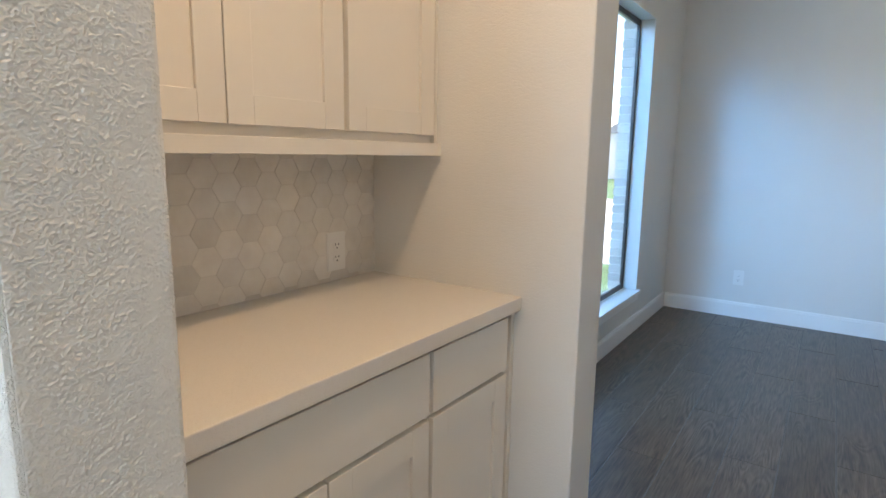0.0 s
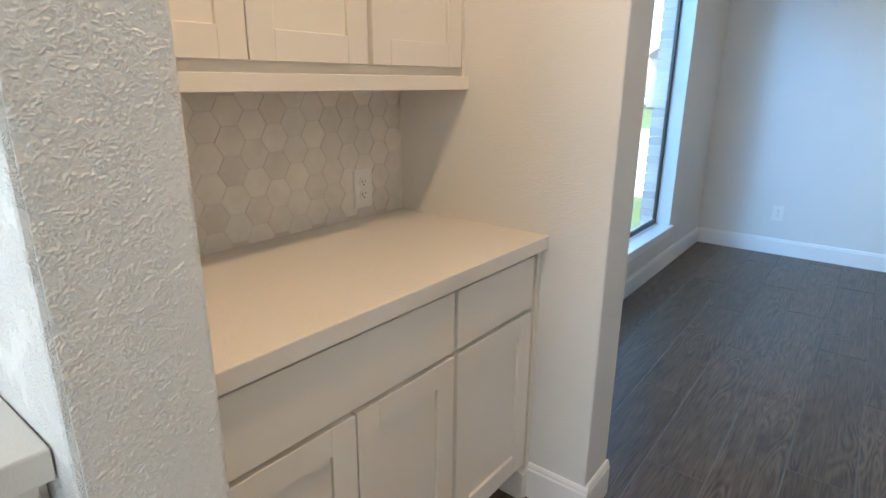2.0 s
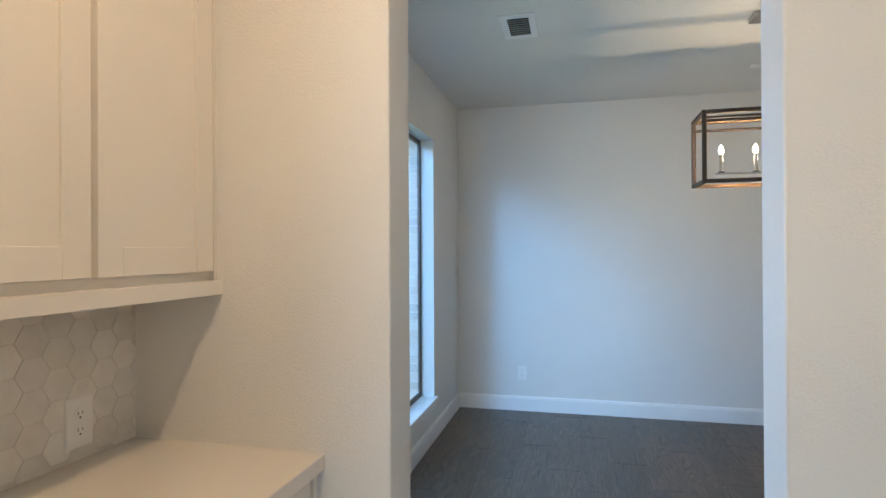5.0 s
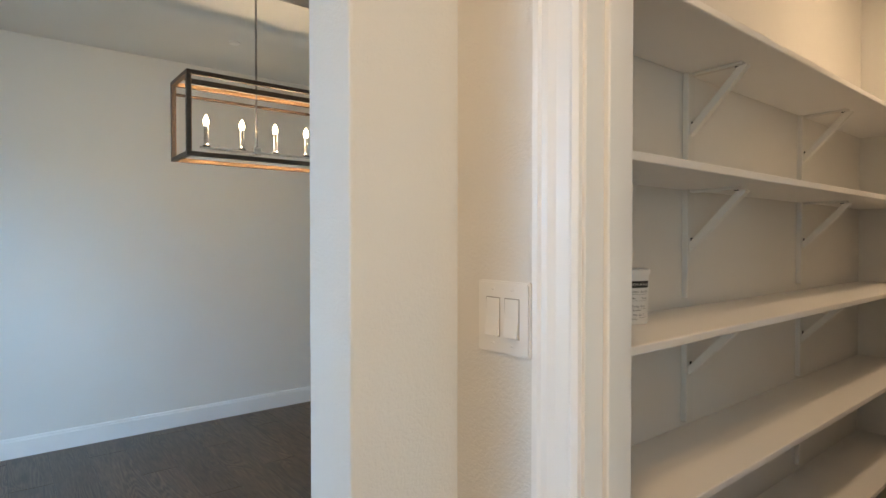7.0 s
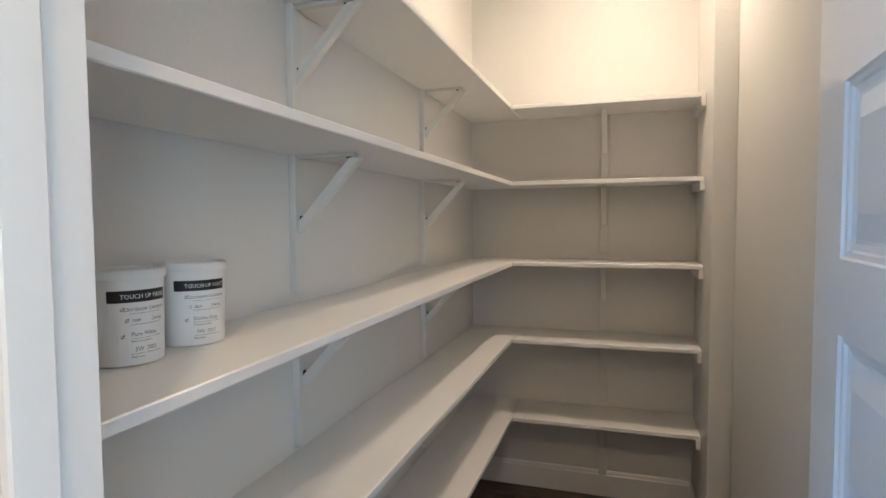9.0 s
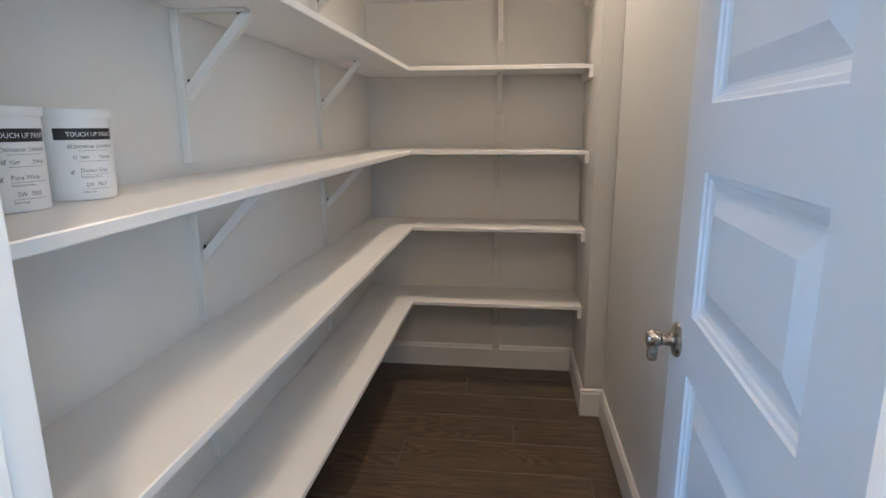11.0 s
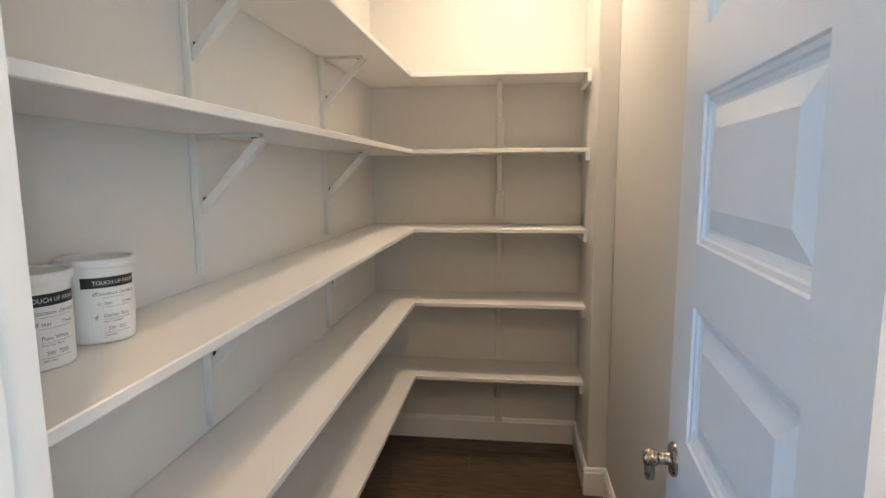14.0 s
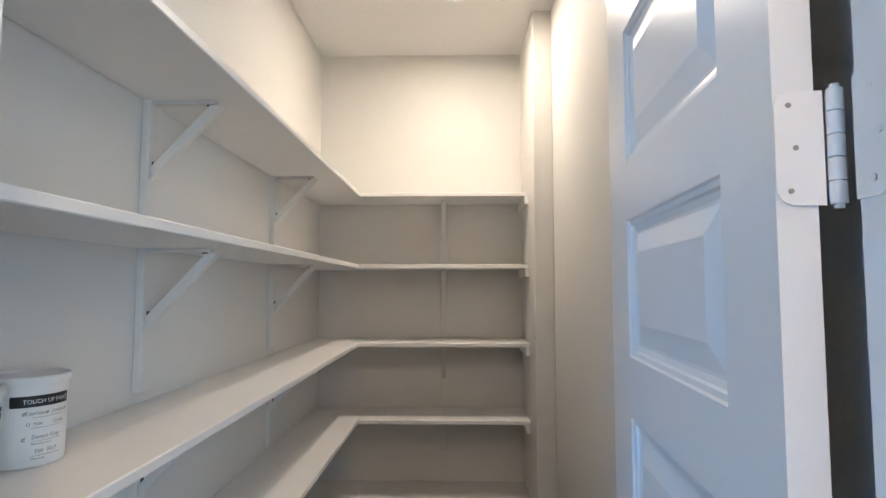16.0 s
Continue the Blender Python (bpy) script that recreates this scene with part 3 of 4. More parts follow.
# ---- niche: base cabinet, worktop, wall cabinet, tiles ----
def shaker(parent, x, y0, y1, z0, z1, rail=0.060, name="door", t=0.019):
    """Shaker front facing +x: frame of two stiles and two rails round a recessed panel."""
    bm = bmesh.new()
    add_box(bm, x - t, x, y0, y0 + rail, z0, z1, bevel=0.0012, seg=1)
    add_box(bm, x - t, x, y1 - rail, y1, z0, z1, bevel=0.0012, seg=1)
    add_box(bm, x - t, x - 0.0003, y0 + rail - 0.0005, y1 - rail + 0.0005, z0, z0 + rail, bevel=0.0012, seg=1)
    add_box(bm, x - t, x - 0.0003, y0 + rail - 0.0005, y1 - rail + 0.0005, z1 - rail, z1, bevel=0.0012, seg=1)
    d = part(name, bm, CABINET, parent)
    part("panel", boxes((x - t + 0.002, x - 0.009, y0 + rail - 0.004, y1 - rail + 0.004, z0 + rail - 0.004, z1 - rail + 0.004)), CABINET, d)
    return d


NY0, NY1, NBX = 1.911, YN - 0.001, -0.145
FX = 0.420
cab = thing("base_cabinet", (NBX, NY0, 0), "cream painted shaker base cabinet with two drawers and three doors", "cabinet")
part("carcass", boxes((NBX + 0.001, FX - 0.061, NY0 + 0.001, NY1 - 0.001, 0.13, 0.874)), CABINET, cab)
part("toe_kick", boxes((NBX + 0.001, FX - 0.095, NY0 + 0.001, NY1 - 0.001, 0.0, 0.13)), CABINET, cab)
bm = bmesh.new()
add_box(bm, FX - 0.060, FX - 0.0195, NY0 + 0.001, NY1 - 0.001, 0.13, 0.846)
part("face_frame", bm, CABINET, cab)
part("filler", boxes((FX - 0.0195, FX - 0.004, 3.010, NY1 - 0.001, 0.10, 0.872), bevel=0.001, seg=1), CABINET, cab)
bm = bmesh.new()
add_prism(bm, [(FX - 0.09, 0.0), (FX - 0.002, 0.0), (FX - 0.002, 0.10), (FX - 0.09, 0.13)], "Y", 2.990, NY1 - 0.001)
part("scribe_foot", bm, CABINET, cab)
for y0, y1 in ((1.940, 2.608), (2.623, 2.985)):
    part("drawer_front", boxes((FX - 0.0195, FX, y0, y1, 0.704, 0.862), bevel=0.0015, seg=1), CABINET, cab, "flat slab drawer front")
for y0, y1 in ((1.940, 2.279), (2.283, 2.608), (2.623, 2.985)):
    shaker(cab, FX, y0, y1, 0.150, 0.691, 0.064)

tagged(mesh_ob("worktop", boxes((NBX, 0.438, NY0, NY1, 0.876, 0.918), bevel=0.003), QUARTZ), "off-white quartz worktop on the niche cabinet", "worktop")

UX = 0.126
up = thing("wall_cabinet", (NBX, NY0, 1.36), "cream painted shaker wall cabinet over the worktop", "cabinet")
part("carcass", boxes((NBX + 0.001, UX - 0.022, NY0 + 0.001, NY1 - 0.001, 1.345, 2.44)), CABINET, up)
part("face_frame", boxes((UX - 0.022, UX - 0.0195, NY0 + 0.001, NY1 - 0.001, 1.345, 2.44)), CABINET, up)
part("light_rail", boxes((UX - 0.022, UX + 0.013, NY0 + 0.001, NY1 - 0.001, 1.322, 1.360), bevel=0.0015, seg=1), CABINET, up)
part("end_stile", boxes((UX - 0.0195, UX - 0.004, 3.014, NY1 - 0.001, 1.360, 2.44)), CABINET, up)
for y0, y1 in ((1.960, 2.294), (2.297, 2.627), (2.644, 3.006)):
    shaker(up, UX, y0, y1, 1.384, 2.40, 0.064)

# hexagonal marble splashback
tagged(structure("splashback", boxes((NBX - 0.001, NBX + 0.004, NY0, NY1, 0.918, 1.3215)), GROUT, "honed marble hexagon tile splashback"), category="splashback")
splash = bpy.data.objects["splashback"]


def hex_mesh(r, t):
    bm = bmesh.new()
    pts = [(r * math.cos(radians(60 * k)), r * math.sin(radians(60 * k))) for k in range(6)]
    inn = [(p[0] * 0.975, p[1] * 0.975) for p in pts]
    lo = [bm.verts.new((0, *p)) for p in pts]
    mid = [bm.verts.new((t * 0.7, *p)) for p in pts]
    top = [bm.verts.new((t, *p)) for p in inn]
    for a, b in ((lo, mid), (mid, top)):
        for k in range(6):
            bm.faces.new((a[k], a[(k + 1) % 6], b[(k + 1) % 6], b[k]))
    bm.faces.new(top)
    bmesh.ops.recalc_face_normals(bm, faces=list(bm.faces))
    me = bpy.data.meshes.new("tile")
    bm.to_mesh(me)
    bm.free()
    me.materials.append(MARBLE)
    return me


def clipped_hex(cy, cz, r, t, y0, y1, z0, z1):
    """A border tile cut straight at the field's edge."""
    poly = [(cy + r * math.cos(radians(60 * k)), cz + r * math.sin(radians(60 * k))) for k in range(6)]
    for ax, lim, keep in ((0, y0, 1), (0, y1, -1), (1, z0, 1), (1, z1, -1)):
        res = []
        for i, p in enumerate(poly):
            q = poly[(i + 1) % len(poly)]
            a, b = keep * (p[ax] - lim), keep * (q[ax] - lim)
            if a >= 0:
                res.append(p)
            if a * b < 0:
                f = a / (a - b)
                res.append((p[0] + f * (q[0] - p[0]), p[1] + f * (q[1] - p[1])))
        poly = res
        if len(poly) < 3:
            return None
    bm = bmesh.new()
    add_prism(bm, poly, "X", 0, t)
    me = bpy.data.meshes.new("tile")
    bm.to_mesh(me)
    bm.free()
    me.materials.append(MARBLE)
    return me


def lay_hexes():
    flat, gap, t = 0.0745, 0.0014, 0.0018
    r = flat / math.sqrt(3)
    pz, py = flat + gap, (flat + gap) * math.sqrt(3) / 2
    whole = hex_mesh(r, t)
    col, y = 0, NY0 + 0.02
    while y - r < NY1:
        z = 0.930 + (pz / 2 if col % 2 else 0)
        while z - flat / 2 < 1.3205:
            inside = y - r > NY0 and y + r < NY1 and z - flat / 2 > 0.919 and z + flat / 2 < 1.320
            me = whole if inside else clipped_hex(0, 0, r, t, NY0 + 0.001 - y, NY1 - 0.001 - y, 0.9195 - z, 1.3205 - z)
            if me:
                ob = new("tile", me)
                ob.location = (NBX + 0.004 + random.uniform(-0.0002, 0.0002), y, z)
                ob.parent = splash
            z += pz
        y += py
        col += 1


# ---- outlets and switch ----
def rounded_plate(bm, w, h, t, r=0.004):
    pts = []
    for cx, cz, a0 in ((w / 2 - r, h / 2 - r, 0), (-w / 2 + r, h / 2 - r, 90), (-w / 2 + r, -h / 2 + r, 180), (w / 2 - r, -h / 2 + r, 270)):
        for k in range(5):
            a = radians(a0 + 22.5 * k)
            pts.append((cx + r * math.cos(a), cz + r * math.sin(a)))
    add_prism(bm, pts, "Y", -t * 0.6, 0)
    add_prism(bm, [(x * (1 - 0.0035 / w * 2), z * (1 - 0.0035 / h * 2)) for x, z in pts], "Y", -t, -t * 0.6)


def outlet(m, label):
    o = thing("power_outlet", (0, 0, 0), label, "outlet")
    bm = bmesh.new()
    rounded_plate(bm, 0.078, 0.124, 0.005)
    part("plate", bm, PLASTIC, o)
    for zc in (0.0205, -0.0205):
        bm = bmesh.new()
        add_cyl(bm, (0, -0.0058, zc), 0.0165, 0.002, "Y", 24)
        rec = part("receptacle", bm, PLASTIC, o)
        bm = boxes((-0.0075, -0.0055, -0.0072, -0.0067, zc - 0.001, zc + 0.0075), (0.0055, 0.0075, -0.0072, -0.0067, zc, zc + 0.0065))
        add_cyl(bm, (0, -0.0070, zc - 0.0085), 0.0026, 0.0006, "Y", 10)
        part("slots", bm, DARK, rec)
    bm = bmesh.new()
    add_cyl(bm, (0, -0.0055, 0), 0.003, 0.0016, "Y", 12)
    part("screw", bm, PLASTIC, o)
    o.matrix_basis = m
    for c in o.children:
        c.matrix_parent_inverse = Matrix()
    return o


splash_outlet = outlet(pose(NBX + 0.0062, 2.837, 1.014, 0, 0, 90), "white duplex outlet on the marble splashback")
outlet(pose(0.590, YF, 0.338, 0, 0, 0), "white duplex outlet low on the dining wall")


def light_switch(m):
    o = thing("light_switch", (0, 0, 0), "white two-gang rocker switch beside the pantry door", "switch")
    bm = bmesh.new()
    rounded_plate(bm, 0.126, 0.126, 0.0065)
    part("plate", bm, PLASTIC, o)
    for xc in (-0.023, 0.023):
        # flat grey sheet: the shade in the slit round the rocker, as colour
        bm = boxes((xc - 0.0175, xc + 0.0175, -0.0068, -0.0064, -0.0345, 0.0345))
        part("rocker_gap_shade", bm, SHADE_SCREW_GREY, o)
        bm = bmesh.new()
        add_prism(bm, [(-0.0060, -0.033), (-0.0125, -0.033), (-0.0085, 0.0), (-0.0075, 0.033), (-0.0060, 0.033)], "X", xc - 0.016, xc + 0.016)
        part("rocker", bm, PLASTIC, o)
        for zc in (0.048, -0.048):
            bm = bmesh.new()
            add_cyl(bm, (xc, -0.0066, zc), 0.0032, 0.001, "Y", 12)
            sc = part("screw", bm, PLASTIC, o)
            part("slot", boxes((xc - 0.0022, xc + 0.0022, -0.0073, -0.0071, zc - 0.0004, zc + 0.0004)), SHADE_SCREW_GREY, sc)
    o.matrix_basis = m
    for c in o.children:
        c.matrix_parent_inverse = Matrix()


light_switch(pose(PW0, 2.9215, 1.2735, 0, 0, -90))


# ---- paint cans ----
def paint_can(m, ticks, words):
    c = thing("paint_can", (0, 0, 0), "white plastic touch-up paint can with a printed label", "paint can", "touch-up paint cans")
    bm = bmesh.new()
    add_lathe(bm, [(0.0535, 0.0), (0.0555, 0.002), (0.0575, 0.112), (0.0575, 0.118)], 48)
    part("body", bm, CAN_PLASTIC, c, smooth=True)
    bm = bmesh.new()
    add_lathe(bm, [(0.0600, 0.116), (0.0612, 0.118), (0.0612, 0.1265), (0.0600, 0.1285), (0.056, 0.1285), (0.0545, 0.1255), (0.001, 0.1255)], 48)
    part("lid", bm, CAN_PLASTIC, c, smooth=True)

    def on_can(bm, y_in=0.0):
        """Bend flat art (x across, z up) round the can's front."""
        for v in bm.verts:
            r = 0.0555 + 0.002 * v.co.z / 0.112 + 0.0004 + y_in
            a = v.co.x / 0.0575
            v.co.x, v.co.y = r * math.sin(a), -r * math.cos(a)

    def strip(x0, x1, z0, z1, n=8):
        bm = bmesh.new()
        cols = [[bm.verts.new((x0 + (x1 - x0) * i / n, 0, z)) for z in (z0, z1)] for i in range(n + 1)]
        for a, b in zip(cols, cols[1:]):
            bm.faces.new((a[0], b[0], b[1], a[1]))
        return bm

    lab = strip(-0.051, 0.051, 0.006, 0.106, 16)
    on_can(lab, 0.0)
    label_ob = part("label", lab, PAPER, c)
    band = strip(-0.046, 0.046, 0.086, 0.102, 14)
    on_can(band, 0.0003)
    part("label_band", band, INK, label_ob)

    def text(body, size, x, z, material, depth):
        cu = bpy.data.curves.new("writing", "FONT")
        cu.body, cu.size, cu.align_x = body, size, "LEFT"
        cu.resolution_u = 2
        tmp = bpy.data.objects.new("writing", cu)
        me = bpy.data.meshes.new_from_object(tmp)
        bpy.data.objects.remove(tmp)
        bm = bmesh.new()
        bm.from_mesh(me)
        bpy.data.meshes.remove(me)
        for v in bm.verts:
            v.co = Vector((v.co.x + x, 0, v.co.y + z))
        on_can(bm, depth)
        part("writing", bm, material, label_ob)

    text("TOUCH UP PAINT", 0.0088, -0.0285, 0.0908, PAPER, 0.0006)
    for s, x, z in (("EXTERIOR", -0.018, 0.0745), ("INTERIOR", 0.018, 0.0745), ("TRIM", -0.014, 0.0595), ("WALL", 0.022, 0.0595)):
        text(s, 0.0058, x, z, INK, 0.0003)
    text("Paint Color Name", 0.0042, -0.015, 0.0325, INK, 0.0003)
    text("Paint Code", 0.0042, -0.015, 0.0115, INK, 0.0003)
    for s, x, z in words:
        text(s, 0.0085, x, z, PEN, 0.0003)
    bars = bmesh.new()
    for z in (0.0708, 0.0560, 0.0372, 0.0165):
        b2 = strip(-0.016, 0.034, z, z + 0.0004, 8)
        me = bpy.data.meshes.new("tmp")
        b2.to_mesh(me)
        b2.free()
        bars.from_mesh(me)
        bpy.data.meshes.remove(me)
    for x, z in ((-0.0285, 0.0745), (-0.0285, 0.0385), (-0.0225, 0.0595), (-0.023, 0.0745), (0.0125, 0.0745), (0.0165, 0.0595)):
        for a, b, c0, c1 in ((0, 0.0045, 0, 0.0005), (0, 0.0045, 0.004, 0.0045), (0, 0.0005, 0, 0.0045), (0.004, 0.0045, 0, 0.0045)):
            b2 = strip(x + a, x + b, z + c0, z + c1, 1)
            me = bpy.data.meshes.new("tmp")
            b2.to_mesh(me)
            b2.free()
            bars.from_mesh(me)
            bpy.data.meshes.remove(me)
    on_can(bars, 0.0003)
    tagged(part("label_rules", bars, INK, label_ob), kind="stuff")
    ticksbm = bmesh.new()
    for x, z in ticks:
        vs = [ticksbm.verts.new((x + dx, 0, z + dz)) for dx, dz in ((0, 0.002), (0.0012, 0.0008), (0.0018, 0.0008), (0.006, 0.0062), (0.0052, 0.0062), (0.0016, 0.0018))]
        ticksbm.faces.new(vs)
    on_can(ticksbm, 0.0004)
    tagged(part("tick_marks", ticksbm, INK, label_ob), kind="stuff")
    c.matrix_basis = m
    for ch in c.children:
        ch.matrix_parent_inverse = Matrix()


paint_can(pose(2.279, 3.033, SHELF_TOPS[2] + 0.0005, 0, 0, -30) @ Matrix.Diagonal((0.925, 0.925, 1.04, 1)), ((-0.0285, 0.0745), (-0.0285, 0.0385)), (("Dorian Gray", -0.015, 0.0405), ("SW  7017", -0.010, 0.0200)))
paint_can(pose(2.144, 3.031, SHELF_TOPS[2] + 0.0005, 0, 0, -19) @ Matrix.Diagonal((0.925, 0.925, 1.04, 1)), ((-0.0285, 0.0745), (-0.0225, 0.0595), (-0.0285, 0.0385)), (("Pure White", -0.015, 0.0405), ("SW  7005", -0.010, 0.0200)))


# ---- dining room: window, vent, sprinkler, chandelier ----
win = thing("window_1", (WX, WY0, WZ0), "tall fixed window with a dark bronze frame and white sill", "window", "", "structure")
FXW = WX - 0.098
part("reveal", boxes((WX - 0.10, WX + 0.001, WY1 - 0.001, WY1 + 0.002, WZ0, WZ1), (WX - 0.10, WX + 0.001, WY0 - 0.002, WY0 + 0.001, WZ0, WZ1)), WALL_SMOOTH, win)
part("window_sill", boxes((WX - 0.10, WX + 0.028, WY0 - 0.03, WY1 + 0.035, WZ0 - 0.026, WZ0), bevel=0.004), TRIM, win, "white painted sill board")
part("sill_apron", boxes((WX, WX + 0.012, WY0 - 0.02, WY1 + 0.024, WZ0 - 0.075, WZ0 - 0.0265), bevel=0.002, seg=1), TRIM, win)
bm = boxes((FXW - 0.024, FXW, WY1 - 0.030, WY1 - 0.001, WZ0, WZ1), (FXW - 0.024, FXW, WY0 + 0.001, WY0 + 0.030, WZ0, WZ1), (FXW - 0.024, FXW, WY0 + 0.030, WY1 - 0.030, WZ0, WZ0 + 0.036), (FXW - 0.024, FXW, WY0 + 0.030, WY1 - 0.030, WZ1 - 0.036, WZ1), bevel=0.003, seg=1)
part("window_frame", bm, STEEL, win, "dark bronze metal frame")
pane = part("pane", boxes((FXW - 0.018, FXW - 0.012, WY0 + 0.028, WY1 - 0.028, WZ0 + 0.034, WZ1 - 0.034)), GLASS, win)
pane.visible_shadow = False

vent = thing("ceiling_vent", (0.754, 4.96, H), "white metal ceiling air register", "vent")
bm = boxes((0.654, 0.854, 4.79, 4.84, H - 0.006, H - 0.0005), (0.654, 0.854, 5.085, 5.135, H - 0.006, H - 0.0005), (0.654, 0.694, 4.84, 5.085, H - 0.006, H - 0.0005), (0.814, 0.854, 4.84, 5.085, H - 0.006, H - 0.0005), bevel=0.0015, seg=1)
part("frame", bm, TRIM, vent)
part("backing", boxes((0.692, 0.816, 4.838, 5.087, H - 0.0012, H - 0.0006)), DARK, vent)
for k in range(8):
    bm = boxes((-0.060, 0.060, -0.011, 0.011, -0.0006, 0.0006))
    bm.transform(pose(0.754, 4.858 + 0.030 * k, H - 0.0085, 38, 0, 0))
    part("slat", bm, TRIM, vent)

bm = bmesh.new()
add_lathe(bm, [(0.041, 0.0), (0.041, -0.003), (0.036, -0.007), (0.001, -0.008)][::-1], 32)
bm.transform(Matrix.Translation((2.321, 6.076, H)))
tagged(mesh_ob("fire_sprinkler", bm, TRIM, True), "white concealed sprinkler cover on the ceiling", "sprinkler")

CX0, CX1, CY0, CY1, CZ0, CZ1 = 1.737, 2.873, 4.970, 5.270, 1.800, 2.196
ch = thing("chandelier", (2.32, 5.12, H), "bronze wood-framed rectangular chandelier with six candle bulbs", "chandelier")
bw = 0.020


def frame_bar(x0, x1, y0, y1, z0, z1, inner):
    """Dark bar with a wood strip toward the bulbs, coloured lighter for their glow."""
    b = part("bar", boxes((x0, x1, y0, y1, z0, z1), bevel=0.0015, seg=1), WOODBRONZE, ch)
    if inner:
        part("bulb_lit_face", boxes(inner), WOOD_BULB_LIT, b)


e = 0.0025
for z0, z1 in ((CZ0, CZ0 + bw), (CZ1 - bw, CZ1)):
    inz = (z1, z1 + e) if z0 == CZ0 else (z0 - e, z0)
    frame_bar(CX0, CX1, CY0, CY0 + bw, z0, z1, (CX0 + bw, CX1 - bw, CY0 + bw, CY0 + bw + e, z0, z1))
    frame_bar(CX0, CX1, CY1 - bw, CY1, z0, z1, (CX0 + bw, CX1 - bw, CY1 - bw - e, CY1 - bw, z0, z1))
    frame_bar(CX0, CX0 + bw, CY0 + bw, CY1 - bw, z0, z1, (CX0 + bw, CX0 + bw + e, CY0 + bw, CY1 - bw, z0, z1))
    frame_bar(CX1 - bw, CX1, CY0 + bw, CY1 - bw, z0, z1, (CX1 - bw - e, CX1 - bw, CY0 + bw, CY1 - bw, z0, z1))
for x0, x1, xi in ((CX0, CX0 + bw, 1), (CX1 - bw, CX1, -1)):
    for y0, y1, yi in ((CY0, CY0 + bw, 1), (CY1 - bw, CY1, -1)):
        ii = (x1, x1 + e) if xi > 0 else (x0 - e, x0)
        frame_bar(x0, x1, y0, y1, CZ0 + bw, CZ1 - bw, (*ii, y0, y1, CZ0 + bw, CZ1 - bw))
for y0, y1 in ((5.113, 5.127),):
    part("hanger_bar", boxes((CX0 + bw, CX1 - bw, y0, y1, CZ1 - 0.016, CZ1 - 0.004), bevel=0.001, seg=1), WOODBRONZE, ch)
for y in (CY0 + 0.002, CY1 - 0.012):
    part("lower_top_bar", boxes((CX0 + bw, CX1 - bw, y, y + 0.010, CZ1 - 0.066, CZ1 - 0.052), bevel=0.001, seg=1), WOODBRONZE, ch)
bm = bmesh.new()
add_box(bm, 2.025, 2.585, 5.06, 5.18, H - 0.030, H - 0.0005, bevel=0.004)
part("canopy", bm, metal("brushed_nickel_canopy", (0.42, 0.41, 0.40), 0.33), ch, "brushed nickel ceiling canopy")
for x in (2.116, 2.494):
    bm = bmesh.new()
    add_cyl(bm, (x, 5.12, (H - 0.03 + 1.868) / 2), 0.0055, H - 0.03 - 1.868, "Z", 16)
    add_cyl(bm, (x, 5.12, H - 0.045), 0.011, 0.03, "Z", 16)
    part("rod", bm, metal("rod_nickel", (0.33, 0.32, 0.31), 0.3), ch, smooth=True)
    bm = bmesh.new()
    add_box(bm, x - 0.020, x + 0.020, 5.10, 5.14, 1.850, 1.890, bevel=0.006, seg=2)
    part("hub", bm, CHROME, ch, smooth=True)
part("candle_bar", boxes((1.834, 2.776, 5.112, 5.128, 1.858, 1.870), bevel=0.002), CHROME, ch)
for k in range(6):
    x = 1.865 + 0.176 * k
    bm = bmesh.new()
    add_lathe(bm, [(0.019, 1.870), (0.021, 1.874), (0.013, 1.880), (0.0115, 1.884), (0.0115, 1.972), (0.009, 1.974)], 24, Matrix.Translation((x, 5.12, 0)))
    sl = part("candle_sleeve", bm, CHROME, ch, smooth=True)
    bm = bmesh.new()
    add_lathe(bm, [(0.007, 1.972), (0.0100, 1.978), (0.0130, 1.988), (0.0130, 1.996), (0.0100, 2.008), (0.005, 2.018), (0.0012, 2.026)], 20, Matrix.Translation((x, 5.12, 0)))
    part("bulb", bm, BULB, sl, "glowing candle bulb", smooth=True)
    if k % 2 == 0:
        lp = new("bulb_light", bpy.data.lights.new("bulb_light", "POINT"))
        lp.data.energy, lp.data.color, lp.data.shadow_soft_size = 1.2, (1.0, 0.78, 0.52), 0.02
        lp.location = (x + 0.087, 5.12, 2.01)


# ---- recessed lamps ----
def recessed_lamp(x, y):
    o = thing("recessed_lamp", (x, y, H), "round white recessed ceiling lamp, lit", "ceiling lamp", "recessed lamps")
    bm = bmesh.new()
    add_lathe(bm, [(0.092, 0.0), (0.092, -0.003), (0.078, -0.006), (0.070, -0.004), (0.070, 0.0)], 40, Matrix.Translation((x, y, H)))
    part("trim_ring", bm, TRIM, o, smooth=True)
    bm = bmesh.new()
    add_cyl(bm, (x, y, H - 0.003), 0.069, 0.002, "Z", 40)
    part("lens", bm, LAMP, o)


for x, y in ((3.73, 2.365), (0.80, 2.15), (0.2, 0.2)):
    recessed_lamp(x, y)


# ---- kitchen counter seen past the near wall ----
kc = thing("kitchen_cabinet", (-0.19, 0.4, 0), "white shaker kitchen base cabinet against the wall end", "cabinet")
part("carcass", boxes((-0.33, 0.470, 0.40, 1.7465, 0.10, 0.932)), CABINET, kc)
part("toe_kick", boxes((-0.33, 0.375, 0.40, 1.7465, 0.0, 0.10)), CABINET, kc)
for y0, y1 in ((1.27, 1.735), (0.84, 1.262), (0.41, 0.832)):
    shaker(kc, 0.491, y0, y1, 0.115, 0.922, 0.06)
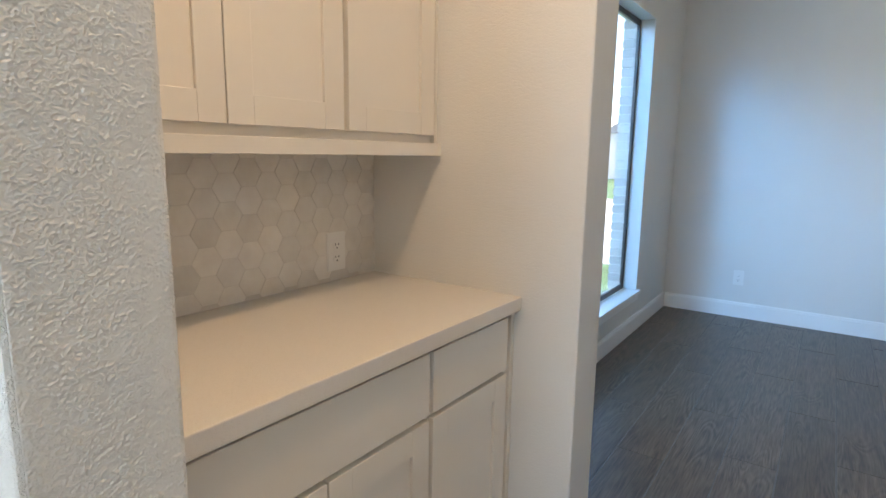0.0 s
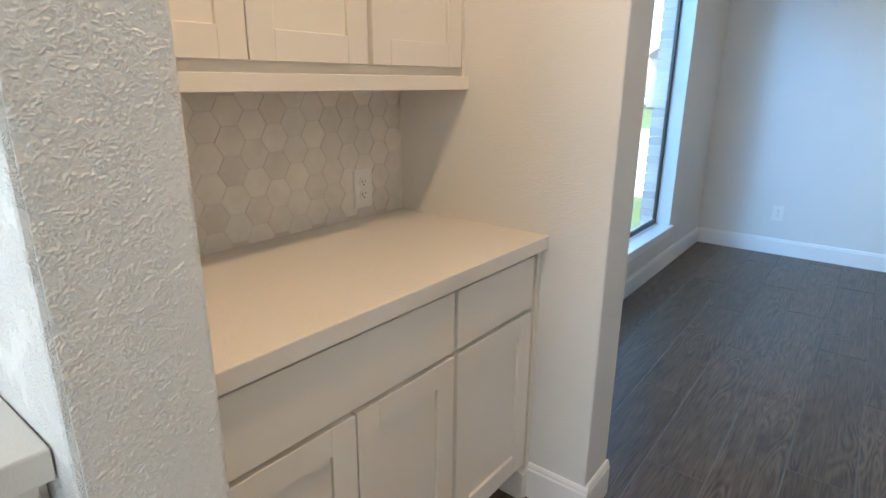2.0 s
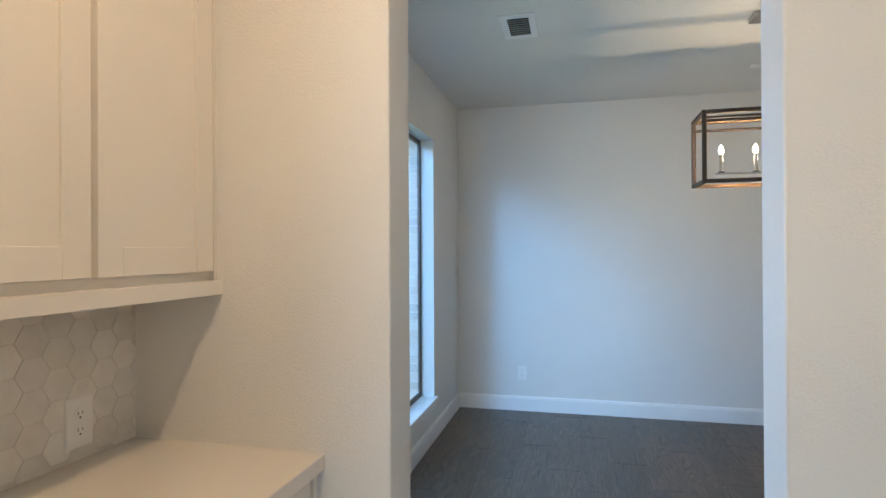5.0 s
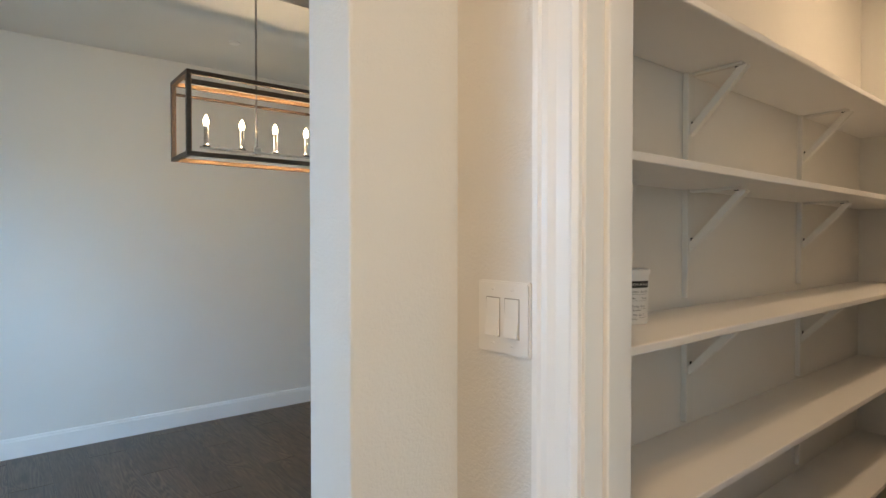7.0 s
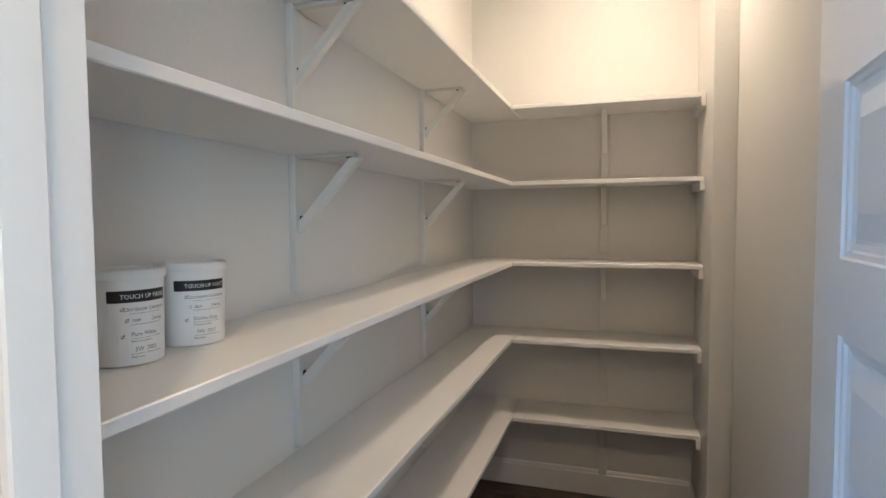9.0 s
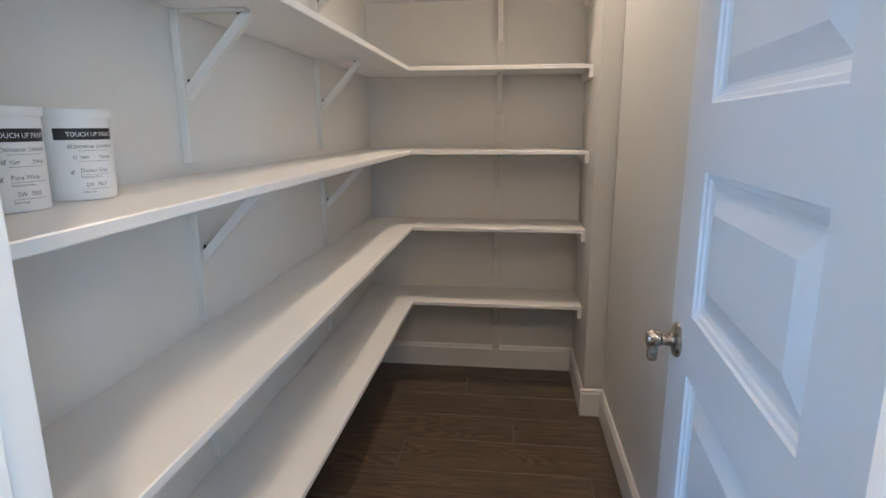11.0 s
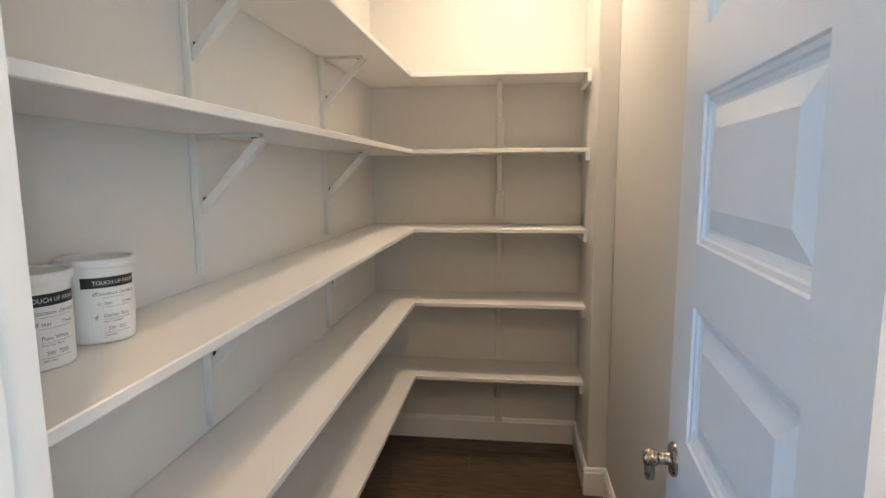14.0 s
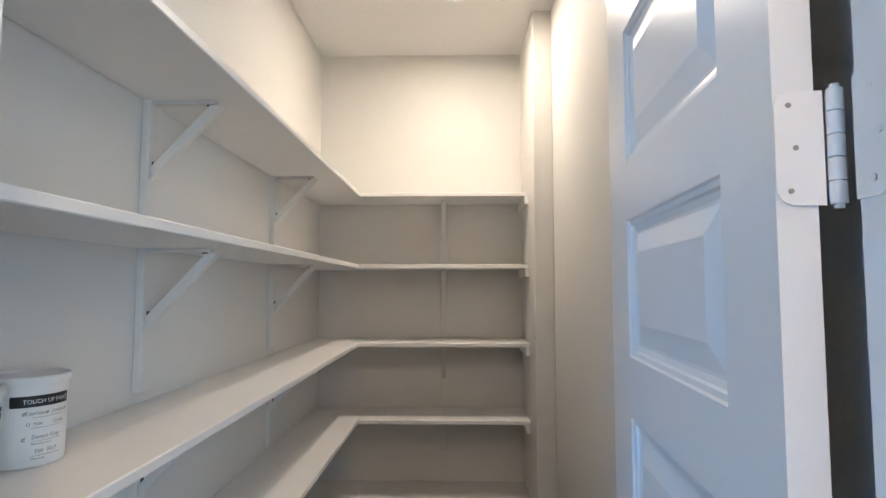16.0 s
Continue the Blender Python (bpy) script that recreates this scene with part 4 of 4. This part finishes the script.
tagged(mesh_ob("kitchen_worktop", boxes((-0.335, 0.520, 0.38, 1.7465, 0.933, 0.973), bevel=0.003), QUARTZ), "off-white quartz kitchen worktop", "worktop")


# ---- outdoors beyond the window ----
structure("ground", boxes((-90, -0.12, -60, 80, -0.40, -0.25)), GRASS, "green front lawn")
structure("road", boxes((-20.0, -13.5, -60, 80, -0.249, -0.24)), CONCRETE, "pale concrete street")
structure("driveway", boxes((-13.4, -0.6, 9.6, 22.0, -0.249, -0.238)), CONCRETE, "pale concrete driveway")
bw_ob = structure("brick_wall", boxes((-0.215, -0.10, WY1 + 0.012, 8.0, -0.25, 3.0), (-0.215, -0.10, YB + 0.006, WY0 - 0.012, -0.25, 3.0), (-0.215, -0.10, WY0 - 0.012, WY1 + 0.012, -0.25, WZ0 - 0.03), (-0.215, -0.10, WY0 - 0.012, WY1 + 0.012, WZ1 + 0.02, 3.0)), MORTAR, "tan brick house wall")


def far_house(x, y, w, d, h, label):
    o = thing("house", (x, y, -0.25), label, "house", "houses across the street")
    part("wall", boxes((x - d, x, y - w / 2, y + w / 2, -0.25, h)), SIDING, o)
    bm = bmesh.new()
    add_prism(bm, [(x - d - 0.4, h), (x + 0.4, h), (x - d / 2, h + 2.6)], "Y", y - w / 2 - 0.4, y + w / 2 + 0.4)
    part("roof", bm, ROOFING, o)
    for k in range(3):
        yc = y - w / 3 + k * w / 3
        wn = part("window", boxes((x, x + 0.04, yc - 0.55, yc + 0.55, 0.7, 2.1)), STEEL, o)
        part("pane", boxes((x + 0.041, x + 0.045, yc - 0.48, yc + 0.48, 0.77, 2.03)), GLASS, wn)


far_house(-24, 30, 14, 9, 2.9, "pale single-storey house across the street")
far_house(-24, 48, 14, 9, 2.9, "pale single-storey house across the street")
far_house(-5.0, 47, 12, 7, 2.9, "pale single-storey house beyond the driveway")
far_house(-24, 12, 14, 9, 2.9, "pale single-storey house across the street")

# ---- pieces: bricks, hexagons, planks ----
def block_mesh(name, x, y, z, bevel, material):
    bm = bmesh.new()
    add_box(bm, -x / 2, x / 2, -y / 2, y / 2, -z, 0)
    if bevel:
        tops = [ed for ed in bm.edges if ed.verts[0].co.z > -1e-6 and ed.verts[1].co.z > -1e-6]
        bmesh.ops.bevel(bm, geom=tops, offset=bevel, segments=1, affect="EDGES")
    bmesh.ops.recalc_face_normals(bm, faces=list(bm.faces))
    me = bpy.data.meshes.new(name)
    bm.to_mesh(me)
    bm.free()
    me.materials.append(material)
    return me


def lay_bricks():
    """Courses round the window's far jamb, proud of the mortar."""
    full = block_mesh("brick", 0.125, 0.194, 0.057, 0.003, BRICK)
    z, row = WZ0 - 0.02, 0
    while z < WZ1 + 0.1:
        for k in range(2):
            y = WY1 + 0.004 + 0.097 + k * 0.204 - (0.008 if row % 2 else 0.0)
            ob = new("brick", full)
            ob.location = (-0.1615, y + random.uniform(-0.002, 0.002), z + 0.057)
            ob.parent = bw_ob
        z += 0.067
        row += 1


def lay_planks(x0, x1, y0, y1, seed):
    rnd = random.Random(seed)
    W, L, gp = 0.210, 1.205, 0.0045
    floor_ob = bpy.data.objects["floor"]
    cache = {}
    x, i = x0, 0
    while x < x1 - 0.02:
        w = min(W, x1 - x)
        y = y0 - (i * 0.4 % 1.0) * L + rnd.uniform(-0.05, 0.05)
        while y < y1:
            a, b = max(y, y0), min(y + L, y1)
            if b - a > 0.03:
                key = (round(w, 3), round(b - a, 3))
                if key not in cache:
                    cache[key] = block_mesh("plank", w - gp, b - a - gp, 0.008, 0.0012, PLANK)
                ob = new("plank", cache[key])
                ob.location = (x + w / 2, (a + b) / 2, rnd.uniform(-0.0004, 0.0))
                ob.parent = floor_ob
            y += L
        x += W
        i += 1


lay_hexes()
# the niche's fittings stand a degree out of square with the hall
SPLAY = Matrix.Translation((0.438, YN, 0)) @ pose(0, 0, 0, 0, 0, -1.1) @ Matrix.Translation((-0.438, -YN, 0))
for ob in (cab, up, splash, splash_outlet, bpy.data.objects["worktop"]):
    ob.matrix_basis = SPLAY @ ob.matrix_basis
lay_bricks()
lay_planks(0.039 - 0.21, DX1, YB - 0.17, YF, 1)
lay_planks(PW1 - 0.12, XF, YR - 0.08, YL, 2)
lay_planks(NX - 0.55, PW0, -2.0, YB - 0.17, 3)
